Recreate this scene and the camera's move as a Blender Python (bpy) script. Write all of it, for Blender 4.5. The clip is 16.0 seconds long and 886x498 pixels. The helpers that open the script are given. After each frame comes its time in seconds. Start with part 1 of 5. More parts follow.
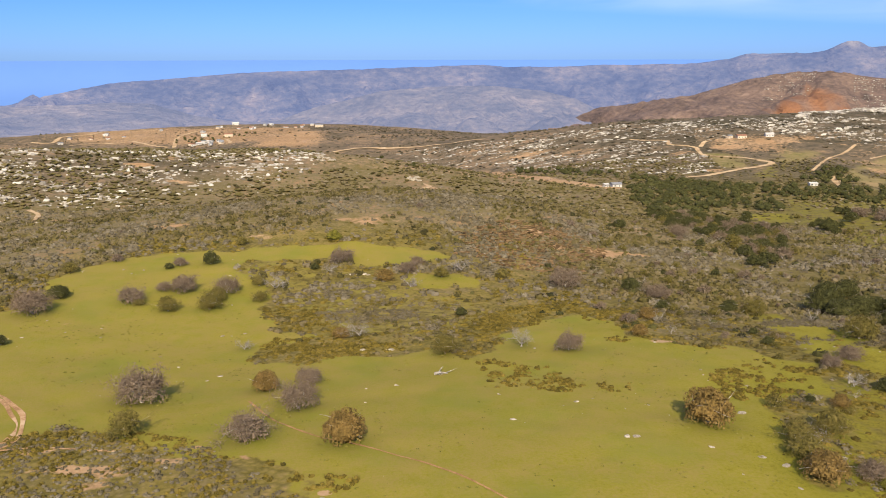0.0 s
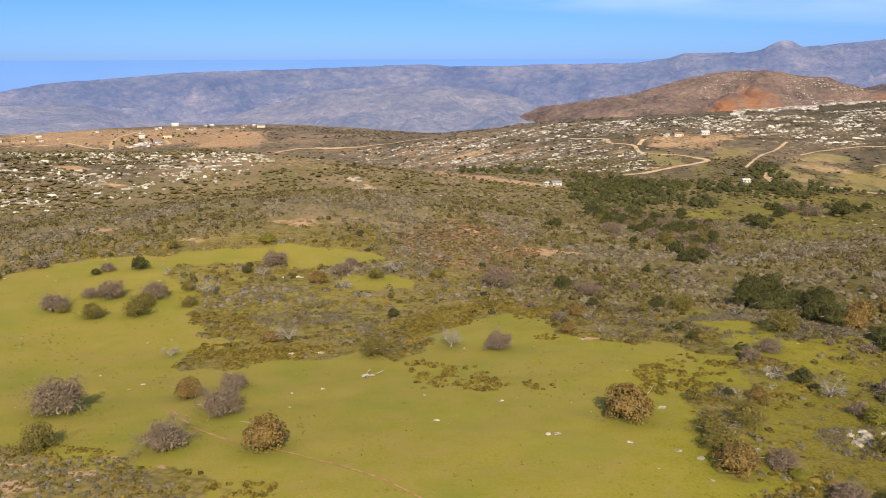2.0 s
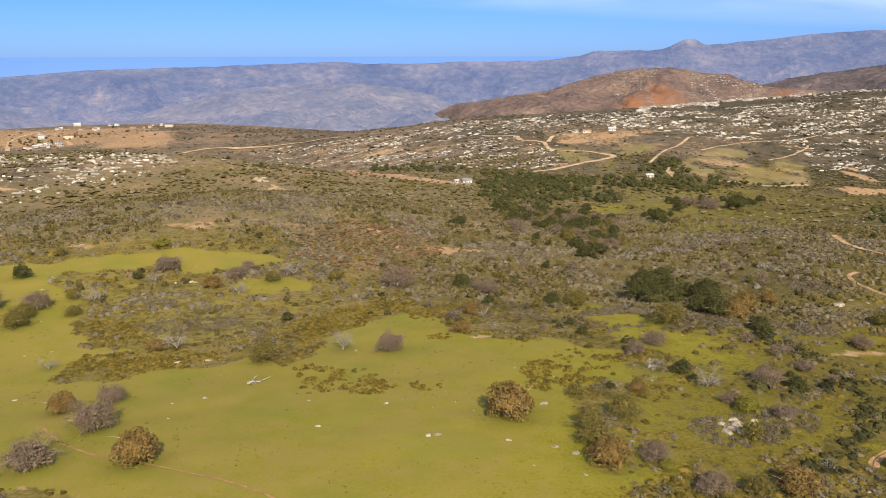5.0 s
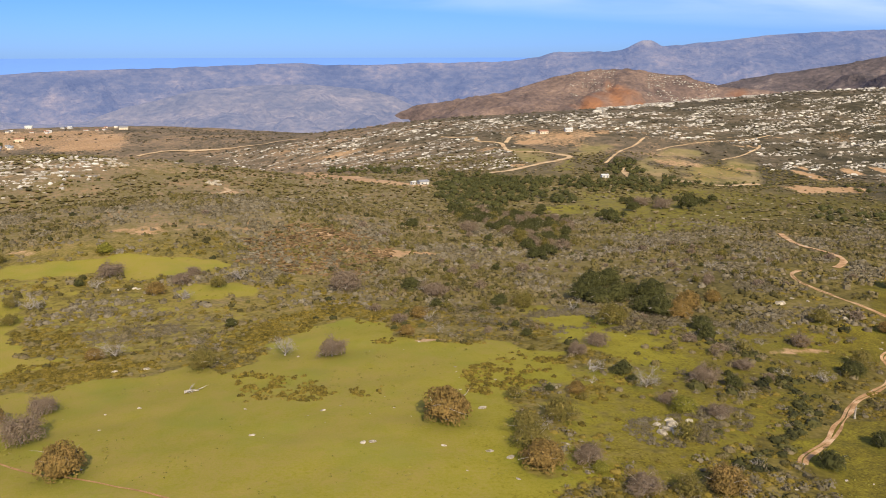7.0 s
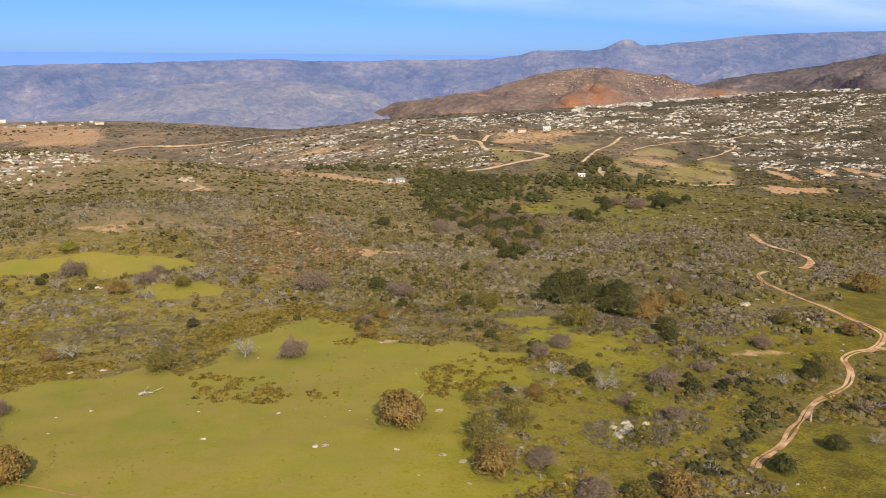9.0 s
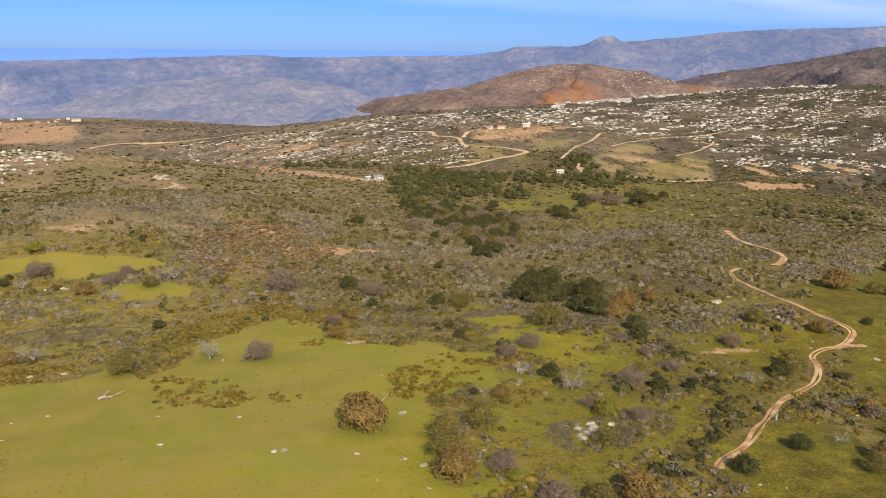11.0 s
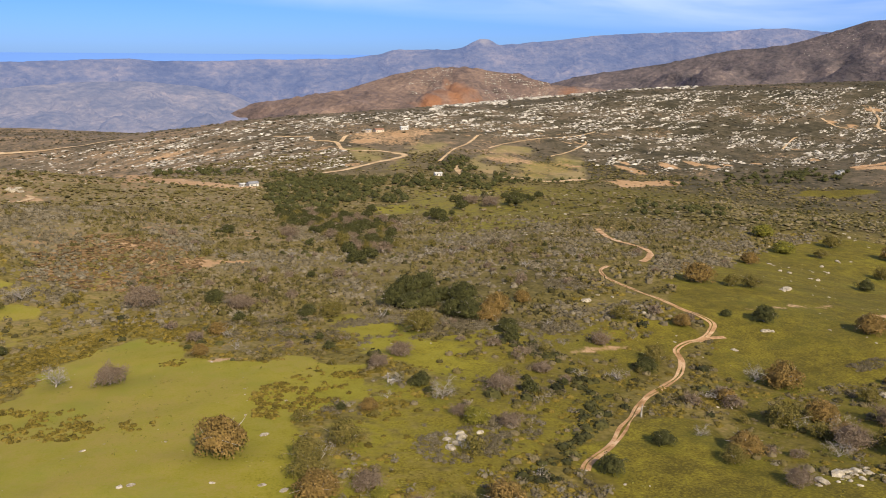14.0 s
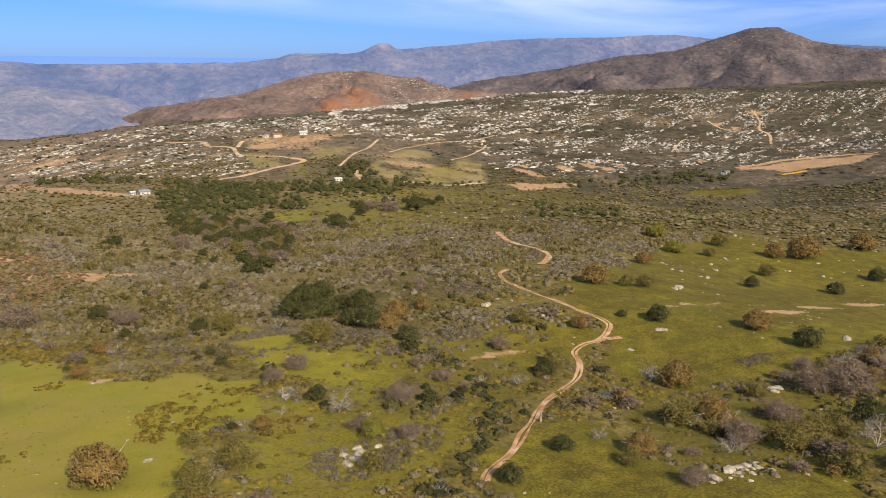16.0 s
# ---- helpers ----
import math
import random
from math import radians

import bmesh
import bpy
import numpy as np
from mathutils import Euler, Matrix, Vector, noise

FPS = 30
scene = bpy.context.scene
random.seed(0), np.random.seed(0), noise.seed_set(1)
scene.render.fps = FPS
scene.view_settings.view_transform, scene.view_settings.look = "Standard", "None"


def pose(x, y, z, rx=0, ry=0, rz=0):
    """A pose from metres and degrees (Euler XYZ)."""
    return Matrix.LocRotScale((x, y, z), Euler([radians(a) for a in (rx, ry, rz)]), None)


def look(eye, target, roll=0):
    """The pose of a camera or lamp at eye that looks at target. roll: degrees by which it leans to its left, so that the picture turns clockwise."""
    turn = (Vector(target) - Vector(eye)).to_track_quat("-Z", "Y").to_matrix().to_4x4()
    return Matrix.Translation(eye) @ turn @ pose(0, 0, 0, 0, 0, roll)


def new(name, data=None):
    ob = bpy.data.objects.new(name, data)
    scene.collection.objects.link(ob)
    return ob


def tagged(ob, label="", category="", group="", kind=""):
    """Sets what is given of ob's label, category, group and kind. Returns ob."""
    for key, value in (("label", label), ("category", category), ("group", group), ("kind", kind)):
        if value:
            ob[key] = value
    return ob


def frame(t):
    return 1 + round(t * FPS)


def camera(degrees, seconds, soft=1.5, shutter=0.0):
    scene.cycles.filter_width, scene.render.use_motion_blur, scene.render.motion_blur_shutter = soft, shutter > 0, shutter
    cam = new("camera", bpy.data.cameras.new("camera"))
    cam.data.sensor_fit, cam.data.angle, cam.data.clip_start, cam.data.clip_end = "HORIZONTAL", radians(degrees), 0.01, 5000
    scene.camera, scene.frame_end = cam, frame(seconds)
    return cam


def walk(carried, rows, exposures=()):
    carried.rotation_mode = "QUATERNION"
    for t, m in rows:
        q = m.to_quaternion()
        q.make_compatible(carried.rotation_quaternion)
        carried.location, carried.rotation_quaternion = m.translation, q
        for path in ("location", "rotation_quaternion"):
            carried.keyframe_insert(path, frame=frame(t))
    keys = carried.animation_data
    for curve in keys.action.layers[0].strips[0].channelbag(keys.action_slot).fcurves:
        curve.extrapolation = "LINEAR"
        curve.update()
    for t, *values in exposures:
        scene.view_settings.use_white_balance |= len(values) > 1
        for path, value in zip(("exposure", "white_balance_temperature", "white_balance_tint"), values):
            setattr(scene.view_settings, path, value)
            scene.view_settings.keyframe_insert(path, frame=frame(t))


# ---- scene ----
EXPOSURES = [(0, 0.80), (16, 0.72)]
cam = camera(56.58, 16.0, soft=1.0)
PATH = [
    (0, (-17.67, 0.23, 66.05), (-15.796, 97.556, 43.171), -0.13),
    (0.5, (-16.48, 0.25, 66.08), (-13.006, 97.538, 43.234), -0.19),
    (1, (-15.25, 0.27, 66.19), (-10.183, 97.485, 43.295), -0.16),
    (1.5, (-14.10, 0.27, 66.32), (-7.429, 97.365, 43.348), -0.15),
    (2, (-12.85, 0.18, 66.40), (-4.643, 97.160, 43.444), -0.14),
    (2.5, (-11.62, 0.06, 66.55), (-1.937, 96.902, 43.568), -0.13),
    (3, (-10.37, 0.06, 66.61), (0.875, 96.732, 43.647), -0.19),
    (3.5, (-9.05, 0.32, 66.71), (3.838, 96.786, 43.756), -0.24),
    (4, (-7.82, 0.29, 66.79), (6.782, 96.459, 43.609), -0.22),
    (6.5, (-1.19, 0.07, 67.37), (20.187, 94.985, 44.267), -0.00),
    (7, (-0.00, 0.00, 67.50), (22.177, 94.720, 44.343), -0.07),
    (7.5, (1.16, -0.01, 67.71), (24.013, 94.531, 44.473), 0.03),
    (8, (2.42, 0.10, 67.90), (25.935, 94.457, 44.560), 0.15),
    (8.5, (3.59, 0.25, 68.06), (27.637, 94.453, 44.660), 0.27),
    (9, (4.74, 0.22, 68.07), (29.158, 94.309, 44.614), 0.51),
    (11.5, (9.92, 1.65, 68.50), (37.360, 94.773, 44.509), 0.52),
    (12, (10.92, 2.18, 68.44), (39.788, 94.886, 44.501), 0.53),
    (12.5, (12.00, 2.58, 68.41), (42.650, 94.749, 44.640), 0.40),
    (13, (13.01, 3.10, 68.46), (46.078, 94.448, 44.773), 0.36),
    (13.5, (14.02, 3.62, 68.51), (50.234, 93.794, 44.901), 0.40),
    (14, (14.92, 4.19, 68.50), (54.346, 93.057, 45.090), 0.50),
    (14.5, (15.79, 4.83, 68.47), (58.146, 92.388, 45.262), 0.58),
    (15, (16.67, 5.47, 68.42), (61.693, 91.743, 45.383), 0.67),
    (15.5, (17.55, 6.15, 68.40), (65.060, 91.110, 45.480), 0.77),
    (16, (18.38, 6.79, 68.41), (68.185, 90.447, 45.605), 0.77),
]
walk(cam, [(t, look(eye, target, roll)) for t, eye, target, roll in PATH], EXPOSURES)

SUN_POWER, SKY_POWER = 4.9, 0.112
SKY_TINT = [(0.0, (0.182, 0.325, 0.76)), (0.11, (0.150, 0.292, 0.78)), (0.5, (0.60, 0.75, 1.0))]
HAZE_FAR, HAZE_MID = (0.074, 0.099, 0.195), (0.085, 0.105, 0.180)     # bluish haze of the distant ranges, painted as emission
# blue emission put into the sea to bring it near the sky's brightness
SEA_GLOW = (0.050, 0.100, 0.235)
SEA_TOP = 67.5 - 4870 * math.tan(radians(0.30))
NEAR_BRUSH, MID_BRUSH, FAR_BRUSH, SLOPE_BRUSH = 38000, 74000, 52000, 30000

# ---- light ----
SUN_EL, SUN_AZ = radians(35), radians(179)   # the sun stands behind the camera at the start
world = bpy.data.worlds.new("world")
scene.world = world
world.use_nodes = True


def node(tree, kind, **values):
    n = tree.nodes.new(kind)
    for key, value in values.items():
        put_input(n, key, value)
    return n


def put_input(n, key, value):
    """Inputs by name (blanks as _), everything else as a plain property."""
    if key == "operation":
        n.operation = value
    elif key == "blend_type":
        n.blend_type = value
    elif key == "data_type":
        n.data_type = value
    elif key == "attribute_name":
        n.attribute_name = value
    elif key == "sky_type":
        n.sky_type = value
    elif key == "noise_dimensions":
        n.noise_dimensions = value
    else:
        n.inputs[key.replace("_", " ")].default_value = value


def wire(tree, a, b):
    tree.links.new(a, b)


def ramp(tree, stops, fac=None):
    n = tree.nodes.new("ShaderNodeValToRGB")
    el = n.color_ramp.elements
    while len(el) < len(stops):
        el.new(0.5)
    for e, (p, c) in zip(el, stops):
        e.position, e.color = p, (*c, 1) if len(c) == 3 else c
    if fac is not None:
        wire(tree, fac, n.inputs[0])
    return n.outputs[0]


def maths(tree, op, a, b=0.0):
    n = node(tree, "ShaderNodeMath", operation=op)
    for k, v in enumerate((a, b)):
        if isinstance(v, (int, float)):
            n.inputs[k].default_value = v
        else:
            wire(tree, v, n.inputs[k])
    return n.outputs[0]


def blend(tree, fac, a, b, mode="MIX"):
    n = node(tree, "ShaderNodeMix", data_type="RGBA", blend_type=mode)
    for socket, v in ((n.inputs[0], fac), (n.inputs[6], a), (n.inputs[7], b)):
        if isinstance(v, (int, float)):
            socket.default_value = v
        elif isinstance(v, tuple):
            socket.default_value = (*v, 1)
        else:
            wire(tree, v, socket)
    return n.outputs[2]


def noise_of(tree, vector, size, detail=4.0, rough=0.55, distortion=0.0):
    n = node(tree, "ShaderNodeTexNoise", Scale=1.0 / size, Detail=detail, Roughness=rough, Distortion=distortion)
    wire(tree, vector, n.inputs["Vector"])
    return n.outputs[0]


wt = world.node_tree
sky = node(wt, "ShaderNodeTexSky", sky_type="NISHITA")
sky.sun_disc, sky.sun_elevation, sky.sun_rotation = False, SUN_EL, SUN_AZ
sky.air_density, sky.dust_density, sky.ozone_density, sky.altitude = 1.0, 0.3, 3.0, 600
coord = wt.nodes.new("ShaderNodeTexCoord")
split = wt.nodes.new("ShaderNodeSeparateXYZ")
wire(wt, coord.outputs["Generated"], split.inputs[0])
# thin cirrus: long level streaks, thicker towards the east
flat = wt.nodes.new("ShaderNodeMapping")
flat.inputs["Scale"].default_value = (3.0, 3.0, 22)
flat.inputs["Location"].default_value = (0.35, 0.1, 0.9)
flat.inputs["Rotation"].default_value = (0.0, radians(-6), 0.0)
wire(wt, coord.outputs["Generated"], flat.inputs[0])
streak = node(wt, "ShaderNodeTexNoise", Scale=1.0, Detail=5.0, Roughness=0.5, Distortion=0.4)
wire(wt, flat.outputs[0], streak.inputs["Vector"])
high = ramp(wt, [(0.058, (0, 0, 0)), (0.100, (1, 1, 1))], maths(wt, "ADD", split.outputs[2], maths(wt, "MULTIPLY", split.outputs[0], 0.06)))
cirrus = maths(wt, "MULTIPLY", ramp(wt, [(0.36, (0, 0, 0)), (0.66, (1, 1, 1))], streak.outputs[0]), high)
air = blend(wt, 1.0, sky.outputs[0], ramp(wt, SKY_TINT, split.outputs[2]), "MULTIPLY")
wire(wt, blend(wt, maths(wt, "MULTIPLY", cirrus, 0.68), air, (5.4, 5.9, 7.0)), wt.nodes["Background"].inputs[0])
wt.nodes["Background"].inputs[1].default_value = SKY_POWER

lamp = bpy.data.lights.new("sun", "SUN")
lamp.energy, lamp.angle, lamp.color = SUN_POWER, radians(0.5), (1.0, 0.872, 0.632)
sun = new("sun", lamp)
sun.matrix_world = look((math.sin(SUN_AZ) * 300, math.cos(SUN_AZ) * 300, math.tan(SUN_EL) * 300), (0, 0, 0))


# ---- materials ----
def surface(name, stops, grain, fine, rough=0.95, bump=0.0, vary="", spread=0.35, contrast=0.45, glow=None, gain=1.5, rust=None, bands=None):
    """A matt natural surface: a ramp of colours over noise of two sizes in metres; vary: island or object shifts the ramp."""
    m = bpy.data.materials.new(name)
    m.use_nodes = True
    t = m.node_tree
    shade = t.nodes["Principled BSDF"]
    geo = t.nodes.new("ShaderNodeNewGeometry")
    where = geo.outputs["Position"]
    if bands:       # patches drawn out along the slope
        slant = t.nodes.new("ShaderNodeMapping")
        slant.inputs["Scale"].default_value, slant.inputs["Rotation"].default_value = (1, 1, bands), (0, radians(14), 0)
        wire(t, where, slant.inputs[0])
        where = slant.outputs[0]
    fac = maths(t, "ADD", maths(t, "MULTIPLY", maths(t, "SUBTRACT", noise_of(t, where, grain), 0.5), gain), 0.5)
    if vary:
        if vary == "tone":
            chance = node(t, "ShaderNodeAttribute", attribute_name="tone").outputs["Fac"]
            leaf = maths(t, "MULTIPLY", maths(t, "SUBTRACT", geo.outputs["Random Per Island"], 0.5), 0.3)
            chance = maths(t, "ADD", chance, leaf)
        else:
            chance = geo.outputs["Random Per Island"] if vary == "island" else t.nodes.new("ShaderNodeObjectInfo").outputs["Random"]
        fac = maths(t, "ADD", maths(t, "MULTIPLY", fac, 1 - spread), maths(t, "MULTIPLY", chance, spread))
    small = noise_of(t, where, fine, 5.0, 0.65)
    fac = maths(t, "ADD", fac, maths(t, "MULTIPLY", maths(t, "SUBTRACT", small, 0.5), contrast))
    colour = ramp(t, stops, fac)
    if rust:
        colour = blend(t, node(t, "ShaderNodeAttribute", attribute_name="rust").outputs["Fac"], colour, rust)
    wire(t, colour, shade.inputs["Base Color"])
    shade.inputs["Roughness"].default_value = rough
    shade.inputs["Specular IOR Level"].default_value = 0.15
    if bump:
        b = node(t, "ShaderNodeBump", Strength=bump, Distance=fine)
        wire(t, small, b.inputs["Height"])
        wire(t, b.outputs[0], shade.inputs["Normal"])
    # emission painted on far surfaces that give off no light themselves
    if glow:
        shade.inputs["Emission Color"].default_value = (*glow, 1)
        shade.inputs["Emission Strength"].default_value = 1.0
    return m


GRASS_STOPS = [(0.06, (0.214, 0.162, 0.038)), (0.28, (0.198, 0.162, 0.026)), (0.48, (0.182, 0.156, 0.016)), (0.66, (0.150, 0.122, 0.013)), (0.80, (0.110, 0.085, 0.011)), (0.98, (0.066, 0.052, 0.008))]
LITTER_STOPS = [(0.10, (0.054, 0.042, 0.012)), (0.34, (0.100, 0.078, 0.022)), (0.52, (0.135, 0.102, 0.036)), (0.68, (0.150, 0.116, 0.062)), (0.88, (0.24, 0.145, 0.074))]
STONY_STOPS = [(0.12, (0.024, 0.021, 0.012)), (0.34, (0.054, 0.044, 0.024)), (0.52, (0.090, 0.070, 0.044)), (0.70, (0.140, 0.102, 0.064)), (0.92, (0.26, 0.165, 0.09))]
GOLD_STOPS = [(0.12, (0.054, 0.042, 0.010)), (0.36, (0.108, 0.084, 0.018)), (0.56, (0.155, 0.117, 0.029)), (0.75, (0.188, 0.137, 0.046)), (0.92, (0.24, 0.155, 0.075))]
SOIL_STOPS = [(0.2, (0.20, 0.115, 0.052)), (0.5, (0.31, 0.190, 0.098)), (0.8, (0.42, 0.285, 0.168))]
FIELD_STOPS = [(0.15, (0.098, 0.088, 0.026)), (0.38, (0.160, 0.130, 0.048)), (0.60, (0.215, 0.160, 0.072)), (0.88, (0.29, 0.19, 0.098))]


def ground_material():
    m = bpy.data.materials.new("ground")
    m.use_nodes = True
    t = m.node_tree
    shade = t.nodes["Principled BSDF"]
    where = t.nodes.new("ShaderNodeNewGeometry").outputs["Position"]
    broad, mid, fine = noise_of(t, where, 38), noise_of(t, where, 4.5, 6.0, 0.62), noise_of(t, where, 0.55, 4.0, 0.7)

    patch = noise_of(t, where, 11, 5.0, 0.6)

    def total(*terms):
        out = 0.0
        for a, k in terms:
            out = maths(t, "ADD", out, maths(t, "MULTIPLY", maths(t, "SUBTRACT", a, 0.5), k))
        return maths(t, "ADD", out, 0.5)

    def tag(name):
        return node(t, "ShaderNodeAttribute", attribute_name=name).outputs["Fac"]
    # close-set low bushes: rounded cells with dark gaps
    cells = node(t, "ShaderNodeTexVoronoi", Scale=0.75, Randomness=1.0)
    bent = node(t, "ShaderNodeVectorMath", operation="ADD")
    wire(t, where, bent.inputs[0])
    wobble = node(t, "ShaderNodeTexNoise", Scale=0.9, Detail=3.0)
    wire(t, where, wobble.inputs["Vector"])
    wire(t, wobble.outputs["Color"], bent.inputs[1])
    wire(t, bent.outputs[0], cells.inputs["Vector"])
    mound = maths(t, "SUBTRACT", 1.0, cells.outputs["Distance"])
    lush = maths(t, "SUBTRACT", tag("lush"), 0.5)
    grass = ramp(t, GRASS_STOPS, maths(t, "ADD", total((broad, 0.42), (patch, 0.34), (mid, 0.8), (fine, 1.3)), maths(t, "ADD", maths(t, "MULTIPLY", lush, 0.60), 0.04)))
    # fresher green in soft patches, darker green round the trees
    fresh = maths(t, "MULTIPLY", ramp(t, [(0.50, (0, 0, 0)), (0.68, (1, 1, 1))], noise_of(t, where, 22, 5.0, 0.6)), maths(t, "SUBTRACT", 0.34, maths(t, "MULTIPLY", lush, 0.4)))
    grass = blend(t, fresh, grass, blend(t, fine, (0.118, 0.132, 0.014), (0.168, 0.170, 0.024)))
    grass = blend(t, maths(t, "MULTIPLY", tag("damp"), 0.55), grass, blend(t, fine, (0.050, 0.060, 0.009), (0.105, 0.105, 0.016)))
    litter = ramp(t, LITTER_STOPS, maths(t, "SUBTRACT", total((broad, 0.7), (patch, 0.5), (mid, 0.8), (fine, 0.5), (mound, 0.35)), maths(t, "MULTIPLY", maths(t, "ADD", lush, 0.22), 0.46)))
    lush_part = tag("lush")
    stony = ramp(t, STONY_STOPS, total((noise_of(t, where, 120), 0.9), (noise_of(t, where, 14, 6.0, 0.68), 1.1), (mid, 0.5), (lush_part, -0.28)))
    soil = ramp(t, SOIL_STOPS, total((broad, 0.6), (mid, 0.6), (fine, 0.5)))
    gold = ramp(t, GOLD_STOPS, total((broad, 0.5), (patch, 0.6), (mid, 0.8), (fine, 0.5), (mound, 0.5)))
    litter = blend(t, maths(t, "MULTIPLY", tag("gold"), ramp(t, [(0.28, (0, 0, 0)), (0.50, (1, 1, 1))], patch)), litter, gold)
    litter = blend(t, tag("stony"), litter, stony)
    field = ramp(t, FIELD_STOPS, total((noise_of(t, where, 60), 1.2), (patch, 0.7), (mid, 0.6)))
    litter = blend(t, tag("field"), litter, field)
    edge = maths(t, "ADD", maths(t, "MULTIPLY", maths(t, "SUBTRACT", mid, 0.5), 1.1), maths(t, "MULTIPLY", maths(t, "SUBTRACT", fine, 0.5), 0.35))
    g = ramp(t, [(0.38, (0, 0, 0)), (0.60, (1, 1, 1))], maths(t, "ADD", tag("grass"), edge))
    s = ramp(t, [(0.38, (0, 0, 0)), (0.62, (1, 1, 1))], maths(t, "ADD", tag("soil"), edge))
    wire(t, blend(t, s, blend(t, g, litter, grass), soil), shade.inputs["Base Color"])
    shade.inputs["Roughness"].default_value = 1.0
    shade.inputs["Specular IOR Level"].default_value = 0.1
    b = node(t, "ShaderNodeBump", Strength=0.5, Distance=0.5)
    rough_up = maths(t, "ADD", maths(t, "MULTIPLY", fine, 0.35), maths(t, "MULTIPLY", maths(t, "MULTIPLY", mound, 0.55), maths(t, "SUBTRACT", 1.0, g)))
    wire(t, rough_up, b.inputs["Height"])
    wire(t, b.outputs[0], shade.inputs["Normal"])
    return m


GROUND = ground_material()
ROAD = surface("road_dirt", [(0.22, (0.225, 0.122, 0.052)), (0.5, (0.365, 0.215, 0.105)), (0.8, (0.49, 0.335, 0.20))], 4, 0.5, bump=0.3, contrast=0.8)
TRODDEN = surface("trodden_orange_dirt", [(0.25, (0.20, 0.105, 0.042)), (0.5, (0.29, 0.155, 0.066)), (0.8, (0.38, 0.22, 0.105))], 3, 0.4, contrast=0.8)
PALE_ROAD = surface("pale_road_dirt", [(0.25, (0.275, 0.182, 0.095)), (0.5, (0.39, 0.265, 0.145)), (0.8, (0.47, 0.345, 0.21))], 12, 1.5, contrast=0.8)
ROCK = surface("granite", [(0.10, (0.11, 0.093, 0.074)), (0.42, (0.25, 0.22, 0.182)), (0.85, (0.47, 0.43, 0.37))], 2.5, 0.35, bump=0.5, vary="tone", spread=0.7)
FIELD_STONE = surface("lichened_granite", [(0.2, (0.14, 0.112, 0.078)), (0.5, (0.27, 0.228, 0.168)), (0.8, (0.41, 0.355, 0.28))], 0.9, 0.2, bump=0.5, contrast=0.8)
BRUSH = surface("brush_leaves", [(0.10, (0.028, 0.024, 0.008)), (0.30, (0.066, 0.054, 0.016)), (0.48, (0.100, 0.079, 0.026)), (0.66, (0.113, 0.088, 0.042)), (0.92, (0.150, 0.119, 0.075))],
                60, 0.8, vary="tone", spread=0.60, contrast=0.35, gain=1.7)
HEATH = surface("rusty_heath", [(0.12, (0.046, 0.028, 0.011)), (0.45, (0.108, 0.064, 0.026)), (0.85, (0.195, 0.122, 0.058))], 14, 0.7, vary="tone", spread=0.6)
SLOPE_SHRUB = surface("slope_brush_leaves", [(0.15, (0.028, 0.026, 0.013)), (0.42, (0.058, 0.048, 0.026)), (0.62, (0.090, 0.070, 0.046)), (0.88, (0.13, 0.10, 0.072))], 90, 2.0, vary="tone", spread=0.45)
SAGE = surface("grey_sage_leaves", [(0.12, (0.062, 0.050, 0.026)), (0.42, (0.098, 0.079, 0.047)), (0.64, (0.132, 0.108, 0.071)), (0.92, (0.178, 0.149, 0.107))], 12, 0.6, vary="tone", spread=0.5)
LOW_BRUSH = surface("low_brush_leaves", [(0.10, (0.044, 0.035, 0.006)), (0.32, (0.078, 0.058, 0.009)), (0.56, (0.116, 0.085, 0.014)), (0.88, (0.165, 0.118, 0.024))], 9, 0.6, vary="tone", spread=0.6)
GRASS_CLUMP = surface("coarse_grass", [(0.15, (0.085, 0.080, 0.012)), (0.5, (0.130, 0.118, 0.020)), (0.85, (0.172, 0.145, 0.034))], 8, 0.5, vary="tone", spread=0.6)
BARK = surface("grey_bark", [(0.2, (0.15, 0.125, 0.10)), (0.5, (0.27, 0.235, 0.20)), (0.8, (0.40, 0.37, 0.33))], 0.8, 0.12, bump=0.4)
DEADWOOD = surface("bleached_wood", [(0.2, (0.12, 0.10, 0.08)), (0.5, (0.26, 0.23, 0.195)), (0.8, (0.40, 0.365, 0.32))], 0.8, 0.1, bump=0.4)
LEAVES = {
    "b": surface("russet_leaves", [(0.2, (0.070, 0.047, 0.014)), (0.5, (0.140, 0.090, 0.027)), (0.8, (0.21, 0.132, 0.046))], 1.6, 0.3, vary="island", spread=0.28),
    "p": surface("bare_twigs", [(0.2, (0.094, 0.066, 0.045)), (0.5, (0.142, 0.102, 0.071)), (0.8, (0.188, 0.141, 0.102))], 1.6, 0.3, vary="island", spread=0.3),
    "g": surface("dark_green_leaves", [(0.15, (0.020, 0.022, 0.008)), (0.5, (0.045, 0.045, 0.014)), (0.85, (0.092, 0.085, 0.027))], 1.6, 0.3, vary="island", spread=0.3),
    "o": surface("olive_leaves", [(0.2, (0.052, 0.046, 0.011)), (0.5, (0.108, 0.088, 0.021)), (0.8, (0.165, 0.126, 0.040))], 1.6, 0.3, vary="island", spread=0.3),
    "d": surface("grey_twigs", [(0.2, (0.12, 0.10, 0.085)), (0.5, (0.19, 0.165, 0.145)), (0.8, (0.28, 0.25, 0.225))], 1.6, 0.3, vary="island", spread=0.5),
    "y": surface("yellow_green_leaves", [(0.2, (0.075, 0.072, 0.012)), (0.5, (0.125, 0.115, 0.018)), (0.8, (0.19, 0.165, 0.028))], 1.6, 0.3, vary="island", spread=0.5),
}
# distant ranges: haze painted in through bluish dark tones and blue emission
